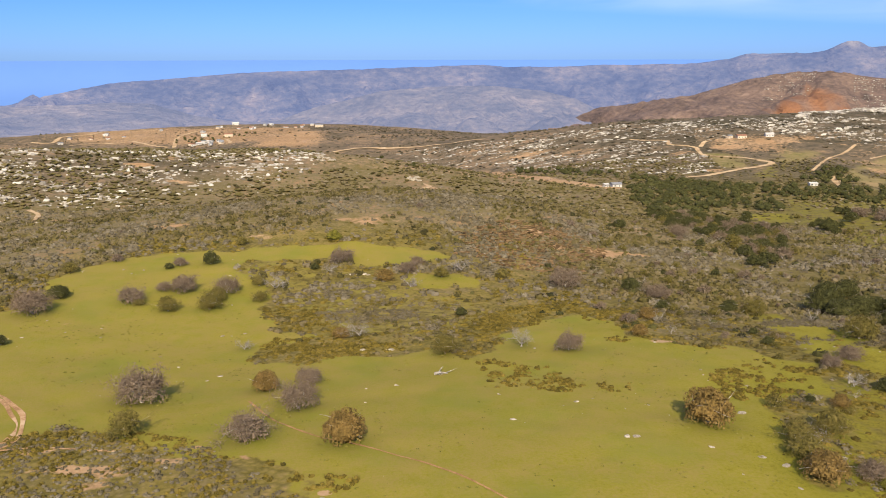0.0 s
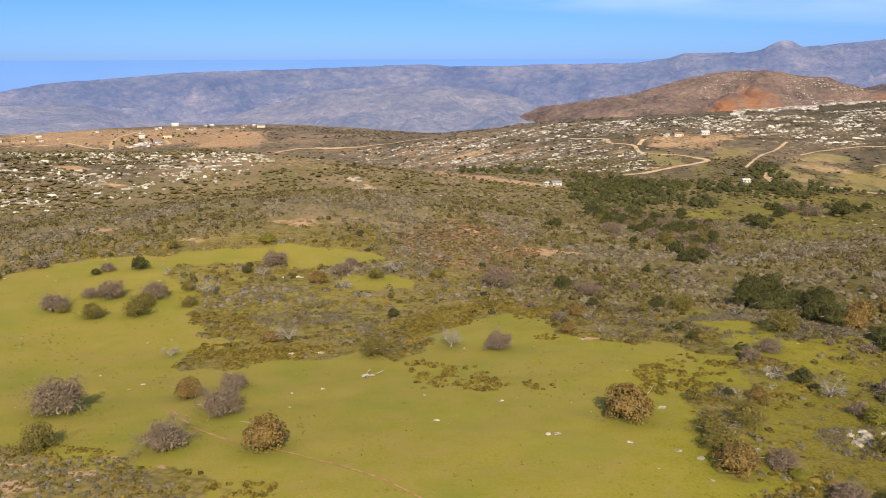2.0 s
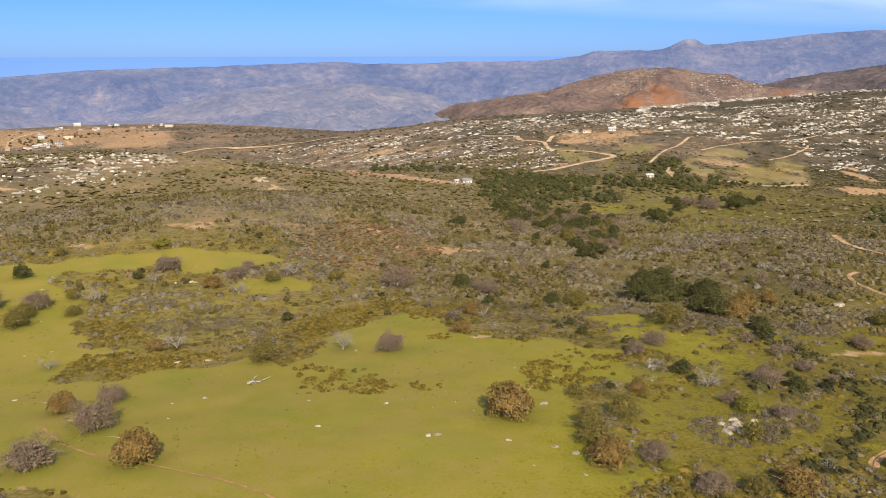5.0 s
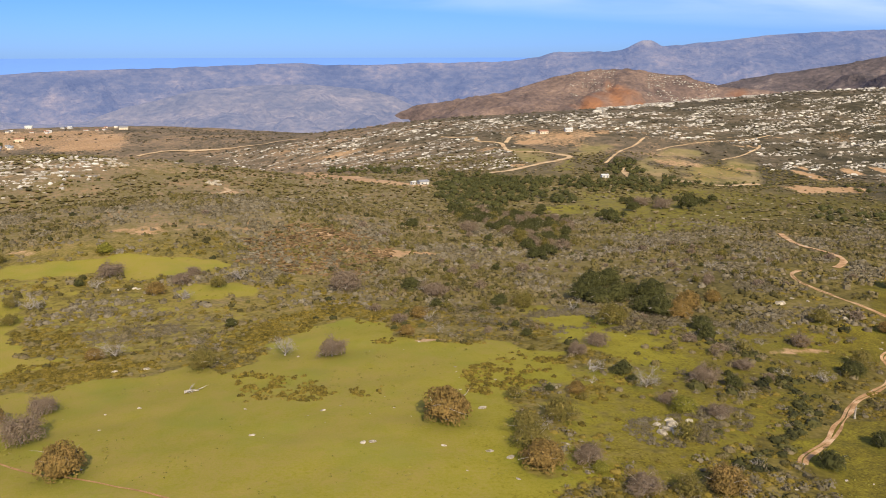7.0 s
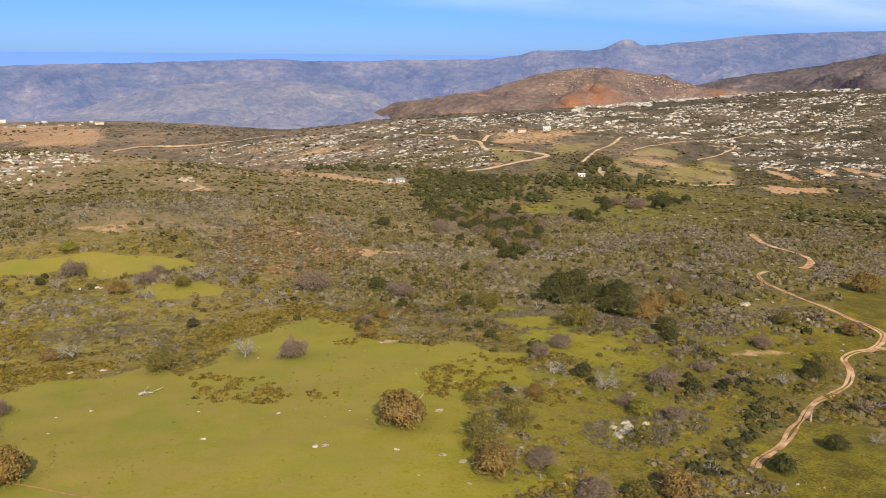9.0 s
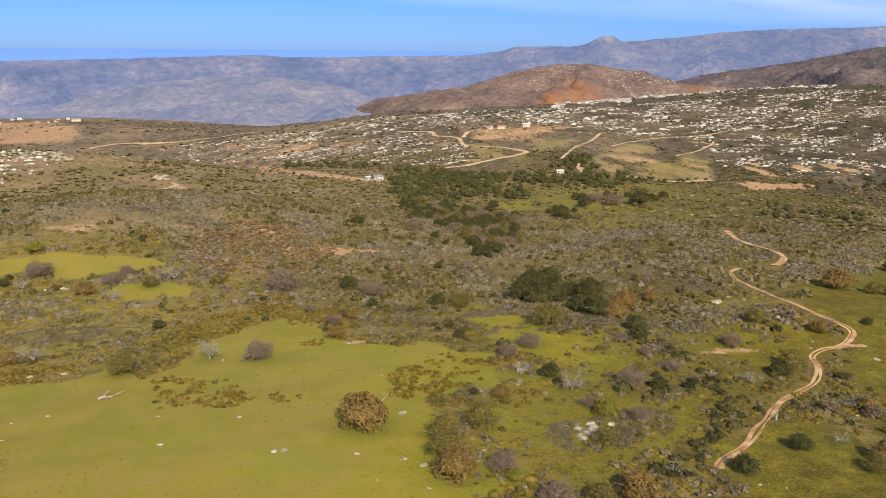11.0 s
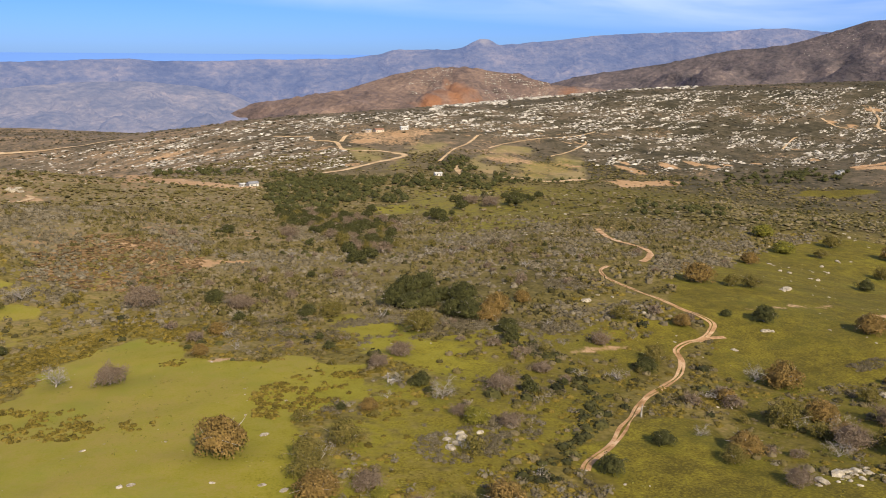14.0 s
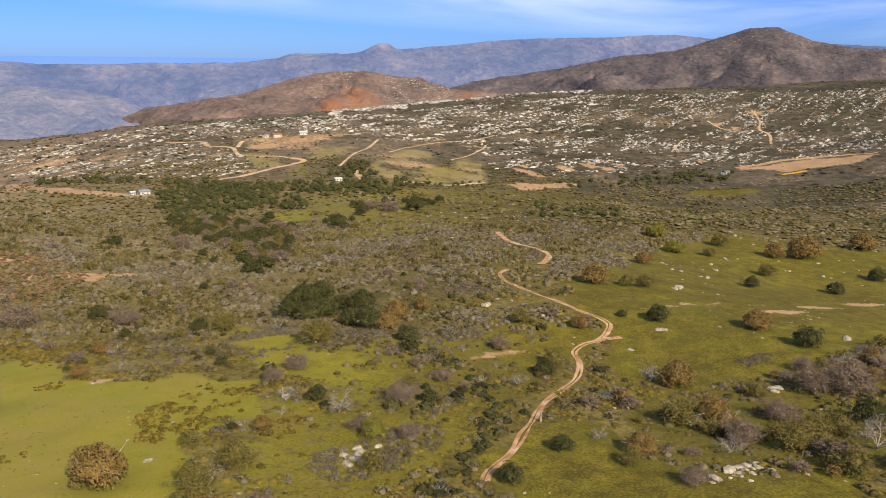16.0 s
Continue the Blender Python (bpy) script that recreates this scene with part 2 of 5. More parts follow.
FAR_HILL = surface("hazy_mountain_brush", [(0.10, (0.008, 0.012, 0.026)), (0.36, (0.034, 0.038, 0.052)), (0.58, (0.078, 0.072, 0.074)), (0.80, (0.150, 0.120, 0.100)), (0.97, (0.27, 0.215, 0.165))], 300, 42, bump=0.9, contrast=1.0, glow=HAZE_FAR, gain=1.2, rust=(0.165, 0.14, 0.11), bands=2.2)
MID_HILL = surface("hazy_foothill_brush", [(0.10, (0.016, 0.018, 0.026)), (0.38, (0.058, 0.054, 0.056)), (0.60, (0.115, 0.095, 0.082)), (0.95, (0.25, 0.19, 0.145))], 190, 30, bump=0.9, contrast=1.0, glow=HAZE_MID, gain=1.0, bands=2.0)
RED_HILL = surface("red_hill_soil", [(0.08, (0.056, 0.042, 0.042)), (0.36, (0.112, 0.079, 0.068)), (0.62, (0.172, 0.117, 0.094)), (0.92, (0.27, 0.185, 0.142))], 110, 16, bump=0.8, contrast=1.2, gain=1.2, rust=(0.225, 0.105, 0.055), bands=1.6)
PEAK_HILL = surface("peak_brush", [(0.10, (0.038, 0.034, 0.039)), (0.40, (0.074, 0.061, 0.064)), (0.66, (0.118, 0.092, 0.090)), (0.95, (0.23, 0.176, 0.155))], 130, 18, bump=0.8, contrast=1.2, gain=1.1, bands=1.8)
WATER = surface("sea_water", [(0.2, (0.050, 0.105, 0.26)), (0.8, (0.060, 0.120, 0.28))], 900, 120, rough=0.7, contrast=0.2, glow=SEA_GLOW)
WHITE_WALL = surface("white_plaster", [(0.2, (0.38, 0.36, 0.33)), (0.8, (0.50, 0.48, 0.45))], 3, 0.3)
TAN_WALL = surface("tan_plaster", [(0.2, (0.42, 0.33, 0.24)), (0.8, (0.55, 0.45, 0.34))], 3, 0.3)
ROOF_GREY = surface("grey_roofing", [(0.2, (0.13, 0.13, 0.14)), (0.8, (0.24, 0.24, 0.25))], 2, 0.3)
ROOF_RED = surface("clay_roofing", [(0.2, (0.17, 0.085, 0.055)), (0.8, (0.26, 0.14, 0.09))], 2, 0.3)
GLASS_DARK = surface("dark_window_glass", [(0.2, (0.02, 0.025, 0.03)), (0.8, (0.03, 0.035, 0.045))], 2, 0.3, rough=0.1)


# ---- terrain ----
# hills and hollows: x, y, radius, height
NEAR_HILLS = [
    (23, 104, 37, 2.5), (61, 88, 37, -3.4), (164, 137, 43, -7.2), (-64, 204, 43, -4.8), (78, 350, 126, -17.1),
    (206, 294, 72, 5.4), (-19, 426, 85, 17.0), (37, 425, 85, 8.5), (-128, 407, 85, 8.6), (360, 229, 85, -15.0),
    (-181, 574, 120, -29.0), (-387, 461, 120, -12.1), (130, 588, 120, -9.9), (-460, 548, 143, 23.1), (-124, 705, 143, 28.9),
    (-215, 683, 143, 10.8), (683, 215, 430, 1.1), (-385, 604, 143, 44.7), (-148, 838, 170, 28.9), (-547, 652, 170, -8.8),
    (652, 547, 170, -13.6), (-176, 996, 202, -16.5), (775, 650, 202, -14.2),
]
FAR_HILLS = [
    (-44, 1011, 202, -26.5), (260, 1174, 240, 27.4), (1090, 508, 240, 26.3), (1147, 362, 240, 16.9), (-604, 1295, 286, -10.3),
    (1205, 768, 286, -23.5), (489, 1343, 286, 24.3), (1095, 919, 286, -35.4), (974, 1391, 340, 36.0), (1301, 1092, 595, 30.8),
    (-74, 1697, 340, 14.4), (-913, 1433, 340, -28.3), (437, 1971, 404, -23.3), (1830, 853, 707, 28.0), (1830, 853, 404, 46.0),
    (1158, 1654, 404, 12.1), (1364, 1489, 404, 19.8), (1926, 607, 404, 23.4), (1547, 1298, 707, 14.9), (519, 2343, 480, -29.0),
    (821, 2255, 480, -25.3), (2289, 722, 480, 22.2), (1377, 1966, 480, -24.4),
]


def vnoise(x, y, seed):
    """Smooth value noise, 0 to 1."""
    xi, yi = np.floor(x), np.floor(y)
    u, v = x - xi, y - yi
    u, v = u * u * (3 - 2 * u), v * v * (3 - 2 * v)

    def lattice(a, b):
        s = np.sin(a * 127.1 + b * 311.7 + seed * 74.7) * 43758.5453
        return s - np.floor(s)
    top = lattice(xi, yi) * (1 - u) + lattice(xi + 1, yi) * u
    low = lattice(xi, yi + 1) * (1 - u) + lattice(xi + 1, yi + 1) * u
    return top * (1 - v) + low * v


def fbm(x, y, seed, octaves=4, gain=0.5):
    total, weight, amount = 0.0, 0.0, 1.0
    for k in range(octaves):
        total = total + amount * vnoise(x * 2**k + 17.3 * k, y * 2**k - 9.1 * k, seed + k)
        weight += amount
        amount *= gain
    return total / weight


def rise(x, y):
    z = 4 - 95 * (1 - np.exp(-(np.hypot(x, y - 60) / 650) ** 2))
    for hx, hy, hr, h in NEAR_HILLS + FAR_HILLS:
        z = z + h * np.exp(-((x - hx) ** 2 + (y - hy) ** 2) / (2 * hr**2))
    return z


def height(x, y):
    x, y = np.asarray(x, float), np.asarray(y, float)
    r = np.hypot(x, y)
    z = rise(x, y) + (fbm(x / 13, y / 13, 3, 3) - 0.5) * 0.9
    z = z + (fbm(x / 55, y / 55, 7, 4) - 0.5) * np.clip(r * 0.007 - 0.8, 0, 5)
    far = np.clip((r - 2060) / 400, 0, 1)
    return z * (1 - far) + far * (-185 - 20 * fbm(x / 300, y / 300, 5, 3) - 100 * np.clip((r - 2500) / 900, 0, 1))


def within(x, y, poly):
    """Metres inside (+) or outside (-) a closed outline."""
    x, y = np.asarray(x, float), np.asarray(y, float)
    best, odd = np.full(x.shape, 1e9), np.zeros(x.shape, bool)
    for (ax, ay), (bx, by) in zip(poly, poly[1:] + poly[:1]):
        dx, dy = bx - ax, by - ay
        k = np.clip(((x - ax) * dx + (y - ay) * dy) / max(dx * dx + dy * dy, 1e-6), 0, 1)
        best = np.minimum(best, np.hypot(x - ax - k * dx, y - ay - k * dy))
        cross = (ay > y) != (by > y)
        odd ^= cross & (x < dx * (y - ay) / (dy if dy else 1e-9) + ax)
    return np.where(odd, best, -best)


MEADOW_WEST = [
    (-151, 229), (-137, 232), (-141, 262), (-143, 285), (-131, 301), (-116, 309), (-95, 308), (-85, 313),
    (-65, 315), (-52, 317), (-32, 315), (-17, 312), (-6, 305), (-11, 295), (-25, 295), (-38, 290),
    (-55, 294), (-81, 298), (-88, 287), (-87, 277), (-72, 265), (-64, 234), (-58, 218), (-48, 212),
    (-58, 203), (-61, 194), (-54, 187), (-34, 192), (-20, 191), (-7, 182), (-2, 192), (8, 209),
    (11, 228), (24, 229), (36, 219), (35, 205),
]
MEADOW_WEST_SOUTH = [
    (47, 195), (62, 197), (73, 184), (67, 160), (53, 148), (45, 135), (40, 118), (53, 114),
    (44, 98), (-22, 96), (-28, 109), (-35, 113), (-43, 119), (-54, 119), (-64, 127), (-77, 133),
    (-92, 132), (-99, 132),
]
MEADOW_POCKET = [
    (-22, 280), (-9, 283), (4, 269), (0, 260), (-17, 263), (-25, 270),
]
MEADOW_EAST = [
    (208, 237), (267, 273), (342, 324), (391, 340), (426, 341), (438, 302), (477, 275), (460, 242),
    (265, 135), (240, 133), (228, 136), (195, 130), (180, 135), (171, 136), (158, 151), (161, 164),
    (177, 177), (188, 195), (188, 208),
]
MEADOW_SOUTH = [
    (111, 129), (124, 132), (130, 129), (123, 111), (129, 99), (152, 80), (127, 64), (79, 92),
    (90, 112),
]
GLADE = [
    (75, 226), (93, 230), (99, 210), (108, 180), (107, 161), (89, 159), (83, 171), (75, 198),
]
STRIP = [
    (145, 194), (167, 197), (182, 191), (175, 180), (153, 166), (140, 161), (134, 172),
]
SLOPE_GREEN = [
    (477, 835), (573, 852), (518, 767), (440, 709), (406, 730),
]
FIELDS = [
    (209, 582), (251, 587), (225, 523), (193, 533),
]
VALLEY_FLOOR = [
    (272, 677), (422, 669), (640, 672), (566, 592), (289, 417), (208, 373), (168, 380), (201, 503),
]
CLEARING = [
    (58, 1053), (86, 957), (114, 789), (166, 737), (140, 721), (87, 747), (45, 731),
]
FIELD_ORANGE = [
    (515, 709), (621, 721), (597, 696), (509, 690),
]
HOUSE_SOIL = [
    (326, 987), (339, 1051), (448, 1071), (460, 1024), (394, 923),
]
RIDGE_ROCKS = [
    (-319, 571), (-340, 629), (-227, 674), (-114, 723), (-108, 676), (-197, 572), (-220, 529), (-273, 490),
]
SLOPE_ROCKS_WEST = [
    (64, 1152), (112, 1262), (288, 1232), (405, 1182), (351, 1066), (277, 1035), (291, 919), (255, 840),
    (114, 1020),
]
SLOPE_ROCKS_EAST = [
    (398, 1162), (714, 1246), (1071, 1309), (1388, 1163), (1560, 952), (1108, 664), (860, 801), (565, 803),
    (658, 939), (491, 1019),
]
FIELD_A = [(378, 790), (362, 717), (384, 715), (440, 790), (488, 846), (548, 906), (506, 921), (449, 868), (410, 823)]
FIELD_B = [(389, 702), (431, 696), (501, 802), (493, 829), (450, 797)]
FIELD_C = [(447, 712), (499, 728), (585, 859), (562, 869), (527, 838)]
FIELD_D = [(370, 925), (412, 966), (434, 937), (399, 898), (368, 884)]
FIELD_E = [(309, 967), (362, 914), (358, 885), (299, 852), (298, 888)]
FIELD_F = [(292, 803), (321, 782), (356, 855), (339, 871)]
FIELD_G = [(688, 635), (725, 645), (798, 621), (770, 595), (721, 595)]
ROAD_CUT = [(884, 722), (959, 708), (1023, 663), (1048, 633), (977, 610), (926, 635), (892, 689)]
ORANGE_MOUND = [(-353, 1512), (-344, 1681), (-328, 1787), (-242, 1827), (-198, 1597), (-210, 1441)]
STRIP_SOIL = [(489, 666), (533, 715), (584, 724), (625, 724), (599, 698), (554, 694)]
SLOPE_ROCKS_FAR = [(-74, 713), (-45, 1320), (36, 1297), (115, 1253), (151, 1202), (119, 1000), (31, 1108), (-41, 1194)]
# patches of grey sage: x, y, radius along x, along y
SAGE_PATCHES = [
    (73.0, 127.4, 9, 7), (86.4, 134.5, 8, 5), (82.7, 130.9, 9, 6), (103.2, 154.3, 8, 8), (90.6, 223.3, 14, 5),
    (107.1, 205.2, 12, 5), (64.6, 233.3, 14, 5), (144.1, 140.7, 7, 4), (140.7, 133.2, 6, 3), (173.7, 241.5, 14, 10),
    (-35.6, 232.7, 16, 7), (-53.6, 256.3, 10, 5), (29.7, 273.2, 8, 5), (93.0, 201.2, 16, 4), (63.4, 238.5, 14, 6),
    (197.9, 144.4, 8, 3),
]
GULLY_LINE = [(125.2, 206.1), (117.2, 187.9), (120.7, 176.2), (120.8, 164.3), (113.4, 145.2), (104.7, 131.5), (94.9, 122.9), (85.4, 115.3), (78.9, 110.0)]
EAST_THICKET = [
    (156, 152), (171, 136), (199, 133), (244, 135), (248, 126), (159, 76), (150, 78), (127, 97),
    (121, 109), (131, 130),
]
EAST_SLOPE = [
    (76, 261), (95, 237), (104, 207), (136, 198), (156, 208), (178, 199), (153, 166), (115, 135),
    (90, 112), (57, 99), (38, 113), (41, 127), (59, 151), (56, 177), (82, 167), (88, 184),
    (75, 198), (69, 231),
]
WEST_BROW = [
    (-93, 282), (-80, 298), (-58, 294), (-41, 282), (-25, 270), (1, 257), (6, 229), (-11, 206),
    (-42, 211), (-58, 218), (-66, 245),
]
VILLAGE_SOIL = [(-811, 1732), (-849, 1967), (-625, 1971), (-458, 1938), (-273, 1925), (-196, 1500), (-350, 1560), (-510, 1589)]
# outlines of the patches of low bushes
THICKETS = [
    [(-4, 181), (1, 178), (8, 176), (11, 170), (17, 166), (15, 157), (9, 155), (6, 157), (3, 164), (-4, 157), (-4, 171)],
    [(18, 160), (23, 162), (21, 154), (17, 154)],
    [(48, 174), (54, 175), (57, 168), (64, 166), (64, 160), (57, 153), (46, 150), (43, 155), (44, 165)],
    [(59, 180), (63, 183), (63, 176), (58, 176)],
    [(65, 177), (71, 177), (69, 172), (64, 172)],
    [(-62, 210), (-54, 212), (-41, 205), (-26, 205), (-26, 198), (-40, 195), (-51, 194), (-59, 197)],
    [(-64, 235), (-60, 242), (-51, 233), (-42, 217), (-51, 216), (-57, 220)],
    [(-3, 226), (3, 236), (18, 243), (28, 262), (28, 252), (16, 232), (13, 218), (4, 209), (-2, 209)],
    [(30, 233), (42, 241), (39, 222), (29, 224)],
    [(28, 203), (35, 206), (34, 201), (28, 200)],
    [(-89, 138), (-82, 140), (-64, 132), (-63, 128), (-78, 134), (-84, 130)],
    [(-37, 115), (-32, 117), (-27, 114), (-28, 111), (-35, 113)],
    [(62, 152), (71, 155), (73, 150), (67, 146), (61, 147)],
    [(135, 146), (150, 145), (150, 139), (138, 132), (130, 138)],
    [(220, 141), (228, 130), (221, 122), (212, 129)],
]
# bare soil: x, y, radius along x, along y, how bare
BARE_SPOTS = [
    (462.7, 828.8, 45, 26, 0.58), (524.8, 804.2, 22, 18, 0.6), (453.6, 878.7, 28, 20, 0.55), (619.6, 826.3, 10, 18, 0.75), (678.0, 823.3, 12, 14, 0.75),
    (453.7, 1025.9, 36, 26, 0.6), (360.2, 1030.3, 36, 26, 0.55), (290.5, 976.8, 26, 18, 0.55), (621.8, 931.9, 36, 9, 0.6), (-85.2, 130.7, 5, 2.5, 0.8),
    (-67.8, 120.1, 6, 2.5, 0.7), (-60.4, 125.1, 5, 2, 0.6), (-57.3, 130.7, 1.3, 0.8, 1.2), (-48.1, 124.8, 1.3, 0.8, 1.2), (-33.3, 110.7, 1.2, 0.8, 1.2),
    (-73.3, 122.7, 9, 2, 0.8), (-69.3, 116.2, 5, 3, 0.7), (-113.6, 221.2, 12, 3, 0.45), (43.1, 197.7, 6, 2, 0.8), (135.5, 177.6, 12, 5, 0.62),
    (61.2, 330.9, 22, 5, 0.7), (31.7, 355.8, 12, 8, 0.7), (-16.0, 600.5, 9, 25, 0.6), (57.4, 327.9, 14, 6, 0.6), (230.3, 194.1, 30, 4, 0.45),
]
BARE_SPOTS += [
    (347, 992, 30, 16, 0.75),
    (398, 1007, 26, 14, 0.8),
    (429, 1006, 20, 12, 0.7),
    (282, 858, 20, 10, 0.7),
    (118, 1121, 50, 18, 0.62),
    (173, 1080, 40, 14, 0.5),
    (99, 1166, 40, 14, 0.5),
    (600, 795, 16, 22, 0.9),
    (597, 769, 18, 12, 0.8),
    (673, 811, 16, 20, 0.8),
    (721, 821, 12, 18, 1.0),
    (737, 804, 14, 12, 0.9),
    (699, 994, 24, 12, 0.6),
    (490, 990, 24, 8, 0.6),
    (1152, 994, 20, 14, 0.8),
    (1158, 962, 16, 12, 0.8),
    (1270, 1015, 18, 16, 0.9),
    (1299, 1002, 20, 12, 0.7),
    (1188, 935, 10, 20, 0.7),
    (904, 802, 14, 14, 0.7),
    (765, 809, 12, 12, 0.9),
    (813, 806, 10, 12, 0.9),
    (723, 821, 10, 14, 0.9),
    (947, 869, 10, 16, 0.6),
    (731, 798, 10, 10, 0.8),
    (107, 354, 16, 4, 0.6),
    (172, 350, 12, 3, 0.8),
    (332, 340, 10, 5, 0.4),
    (686, 537, 30, 6, 0.55),
    (290, 188, 17, 3.4, 1.05),
    (336, 199, 17, 3.4, 1.05),
    (257, 178, 17, 3.4, 1.05),
    (-232, 620, 18, 10, 0.7),
    (-219, 648, 14, 10, 0.6),
    (-193, 586, 16, 8, 0.6),
    (39, 331, 12, 10, 0.55),
    (21, 300, 12, 8, 0.5),
    (56, 326, 8, 5, 0.8),
    (-189, 446, 20, 10, 0.62),
    (-214, 445, 14, 8, 0.6),
    (-44, 352, 20, 9, 0.6),
    (-130, 362, 22, 8, 0.6),
    (-88, 328, 16, 6, 0.45),
]
BOULDERS_MEADOW = [
    (41.2, 142.6, 1.25, 0.35, 0.3), (16.1, 128.7, 0.9, 0.45, 1), (17.7, 128.8, 1.0, 0.4, 0.2), (10.9, 148.1, 0.8, 0.35, 0.4), (-65.4, 178.2, 0.9, 0.3, 0.7),
    (36.5, 121.8, 1.0, 0.25, 0.2), (39.3, 118.9, 1.1, 0.3, 0.6), (53.4, 110.0, 0.9, 0.3, 0.6), (-34.2, 197.1, 1.3, 0.6, 0.2), (-27.4, 197.3, 1.6, 0.3, 0.2),
]
BOULDERS_SAGE = [
    (72.2, 130.9, 0.7, 0.55, 0.2), (75.2, 130.7, 1.2, 0.5, 0.9), (71.3, 127.1, 1.0, 0.55, 1.8), (74.9, 127.0, 1.3, 0.45, 0.1), (73.4, 128.7, 0.9, 0.45, 2.1),
    (75.8, 133.1, 0.8, 0.5, 0.3), (79.7, 132.2, 0.7, 0.5, 0.3), (87.0, 133.0, 0.9, 0.6, 0.3), (131.4, 95.7, 1.2, 0.6, 0.4), (125.9, 94.1, 1.1, 0.5, 1.4),
    (135.8, 95.6, 0.9, 0.6, 2), (249.4, 219.9, 1.8, 0.5, 0.2), (239.5, 143.9, 1.4, 0.45, 0.4), (162.0, 220.2, 1.6, 0.5, 0.4),
]
BOULDERS_EAST = [
    (365.2, 295.8, 1.62, 0.59, 1.5), (364.1, 293.4, 1.16, 0.37, 1.2), (373.2, 294.3, 1.27, 0.36, 0.1), (343.3, 286.1, 1.80, 0.55, 0.7),
    (299.7, 270.7, 1.29, 0.64, 2.7), (302.1, 267.6, 1.66, 0.47, 1.5),
    (245.6, 218.4, 1.51, 0.37, 1.7),
    (245.0, 216.6, 1.14, 0.61, 0.2),
    (248.4, 218.2, 1.51, 0.61, 0.7), (303.6, 253.2, 1.71, 0.61, 0.1), (303.2, 256.8, 1.54, 0.35, 1.5), (378.2, 268.0, 1.29, 0.41, 1.0), (379.3, 266.5, 1.63, 0.44, 0.4), (411.2, 272.5, 1.53, 0.48, 2.4), (393.9, 284.2, 1.11, 0.45, 2.4), (436.2, 268.7, 1.36, 0.50, 0.7), (428.2, 271.7, 0.91, 0.63, 0.3), (195.1, 176.2, 1.66, 0.46, 2.9), (196.1, 175.8, 1.26, 0.63, 1.7), (197.2, 175.3, 1.12, 0.57, 2.0),
    (241.1, 145.4, 1.52, 0.49, 0.7), (175.8, 167.7, 1.48, 0.38, 2.1),
    (209.4, 127.2, 1.47, 0.46, 2.4),
    (211.3, 125.3, 1.07, 0.47, 2.4),
    (207.6, 129.2, 1.24, 0.56, 1.8), (184.1, 127.2, 1.75, 0.65, 2.2), (183.3, 125.8, 1.63, 0.40, 2.1), (186.2, 126.9, 1.66, 0.47, 1.7), (353.7, 348.9, 1.33, 0.64, 1.0), (352.8, 344.8, 1.26, 0.35, 1.3), (342.7, 339.3, 1.47, 0.63, 2.8), (329.1, 329.9, 1.19, 0.65, 0.6), (352.8, 330.1, 1.64, 0.40, 1.2), (170.2, 225.7, 0.97, 0.61, 2.5), (173.1, 221.5, 1.03, 0.51, 0.8), (166.4, 200.1, 1.34, 0.52, 0.3), (170.6, 201.3, 1.68, 0.43, 1.3), (164.8, 196.5, 0.95, 0.35, 0.6),
]
BOULDERS_HILL = [
    (-31.4, 631.6, 2.44, 0.75, 0.5),
    (-28.3, 627.3, 3.18, 0.71, 0.6),
    (-25.7, 638.1, 2.62, 0.56, 0.2),
    (-23.8, 626.7, 2.69, 0.52, 0.4),
    (3.1, 310.6, 0.76, 0.51, 1.2),
    (4.6, 312.1, 0.89, 0.53, 0.9),
    (5.8, 307.9, 0.99, 0.64, 1.4),
    (3.9, 307.1, 0.74, 0.56, 0.4),
    (-113.7, 687.2, 1.95, 0.50, 0.6),
    (-111.2, 694.9, 2.55, 0.64, 0.7),
    (-107.8, 699.5, 2.89, 0.52, 0.2),
    (-103.9, 693.0, 2.45, 0.48, 0.5),
    (-100.1, 691.1, 2.66, 0.67, 1.3),
    (-107.8, 682.7, 2.00, 0.74, 1.1),
    (-96.7, 685.0, 3.50, 0.49, 0.6),
    (-103.7, 680.9, 2.72, 0.67, 0.5),
    (-46.2, 277.6, 0.91, 0.53, 0.7),
    (-44.7, 278.1, 0.94, 0.62, 1.1),
    (-42.3, 278.1, 0.79, 0.64, 0.1),
    (-39.8, 279.0, 1.00, 0.59, 0.2),
    (-38.4, 278.1, 0.80, 0.47, 0.6),
]
ROCK_PILE = (132.5, 94.2)
LOG_AT, PALE_STUMP, TRACK_SNAG = (-14.9, 171.1), (73.2, 165.1), (116.9, 131.9)
HEATH_SOUTH = [
    (-97, 131), (-89, 138), (-79, 140), (-59, 131), (-48, 122), (-40, 115), (-37, 105), (-78, 105),
    (-85, 110),
]
HEATH_PATCH = [
    (-8, 341), (13, 367), (52, 378), (57, 337), (41, 290), (11, 296), (-5, 310),
]
HEDGE_A = [
    (160, 758), (237, 758), (282, 722), (363, 672), (347, 641), (265, 677), (185, 684),
]
HEDGE_B = [
    (338, 680), (527, 732), (509, 707), (331, 653),
]
HEDGE_C = [
    (608, 733), (736, 762), (849, 748), (783, 687), (589, 701),
]
COPSE_A = [
    (286, 597), (315, 594), (279, 523), (258, 536),
]
COPSE_B = [
    (337, 597), (362, 594), (319, 522), (300, 529),
]
COPSE_C = [
    (229, 505), (244, 503), (223, 457), (212, 464),
]
WOOD_A = [
    (168, 736), (211, 804), (255, 785), (263, 725), (211, 628), (177, 585), (146, 573), (144, 616),
]
WOOD_B = [
    (139, 575), (171, 550), (193, 489), (154, 388), (130, 338), (115, 323), (131, 384), (124, 448),
]
WOOD_C = [
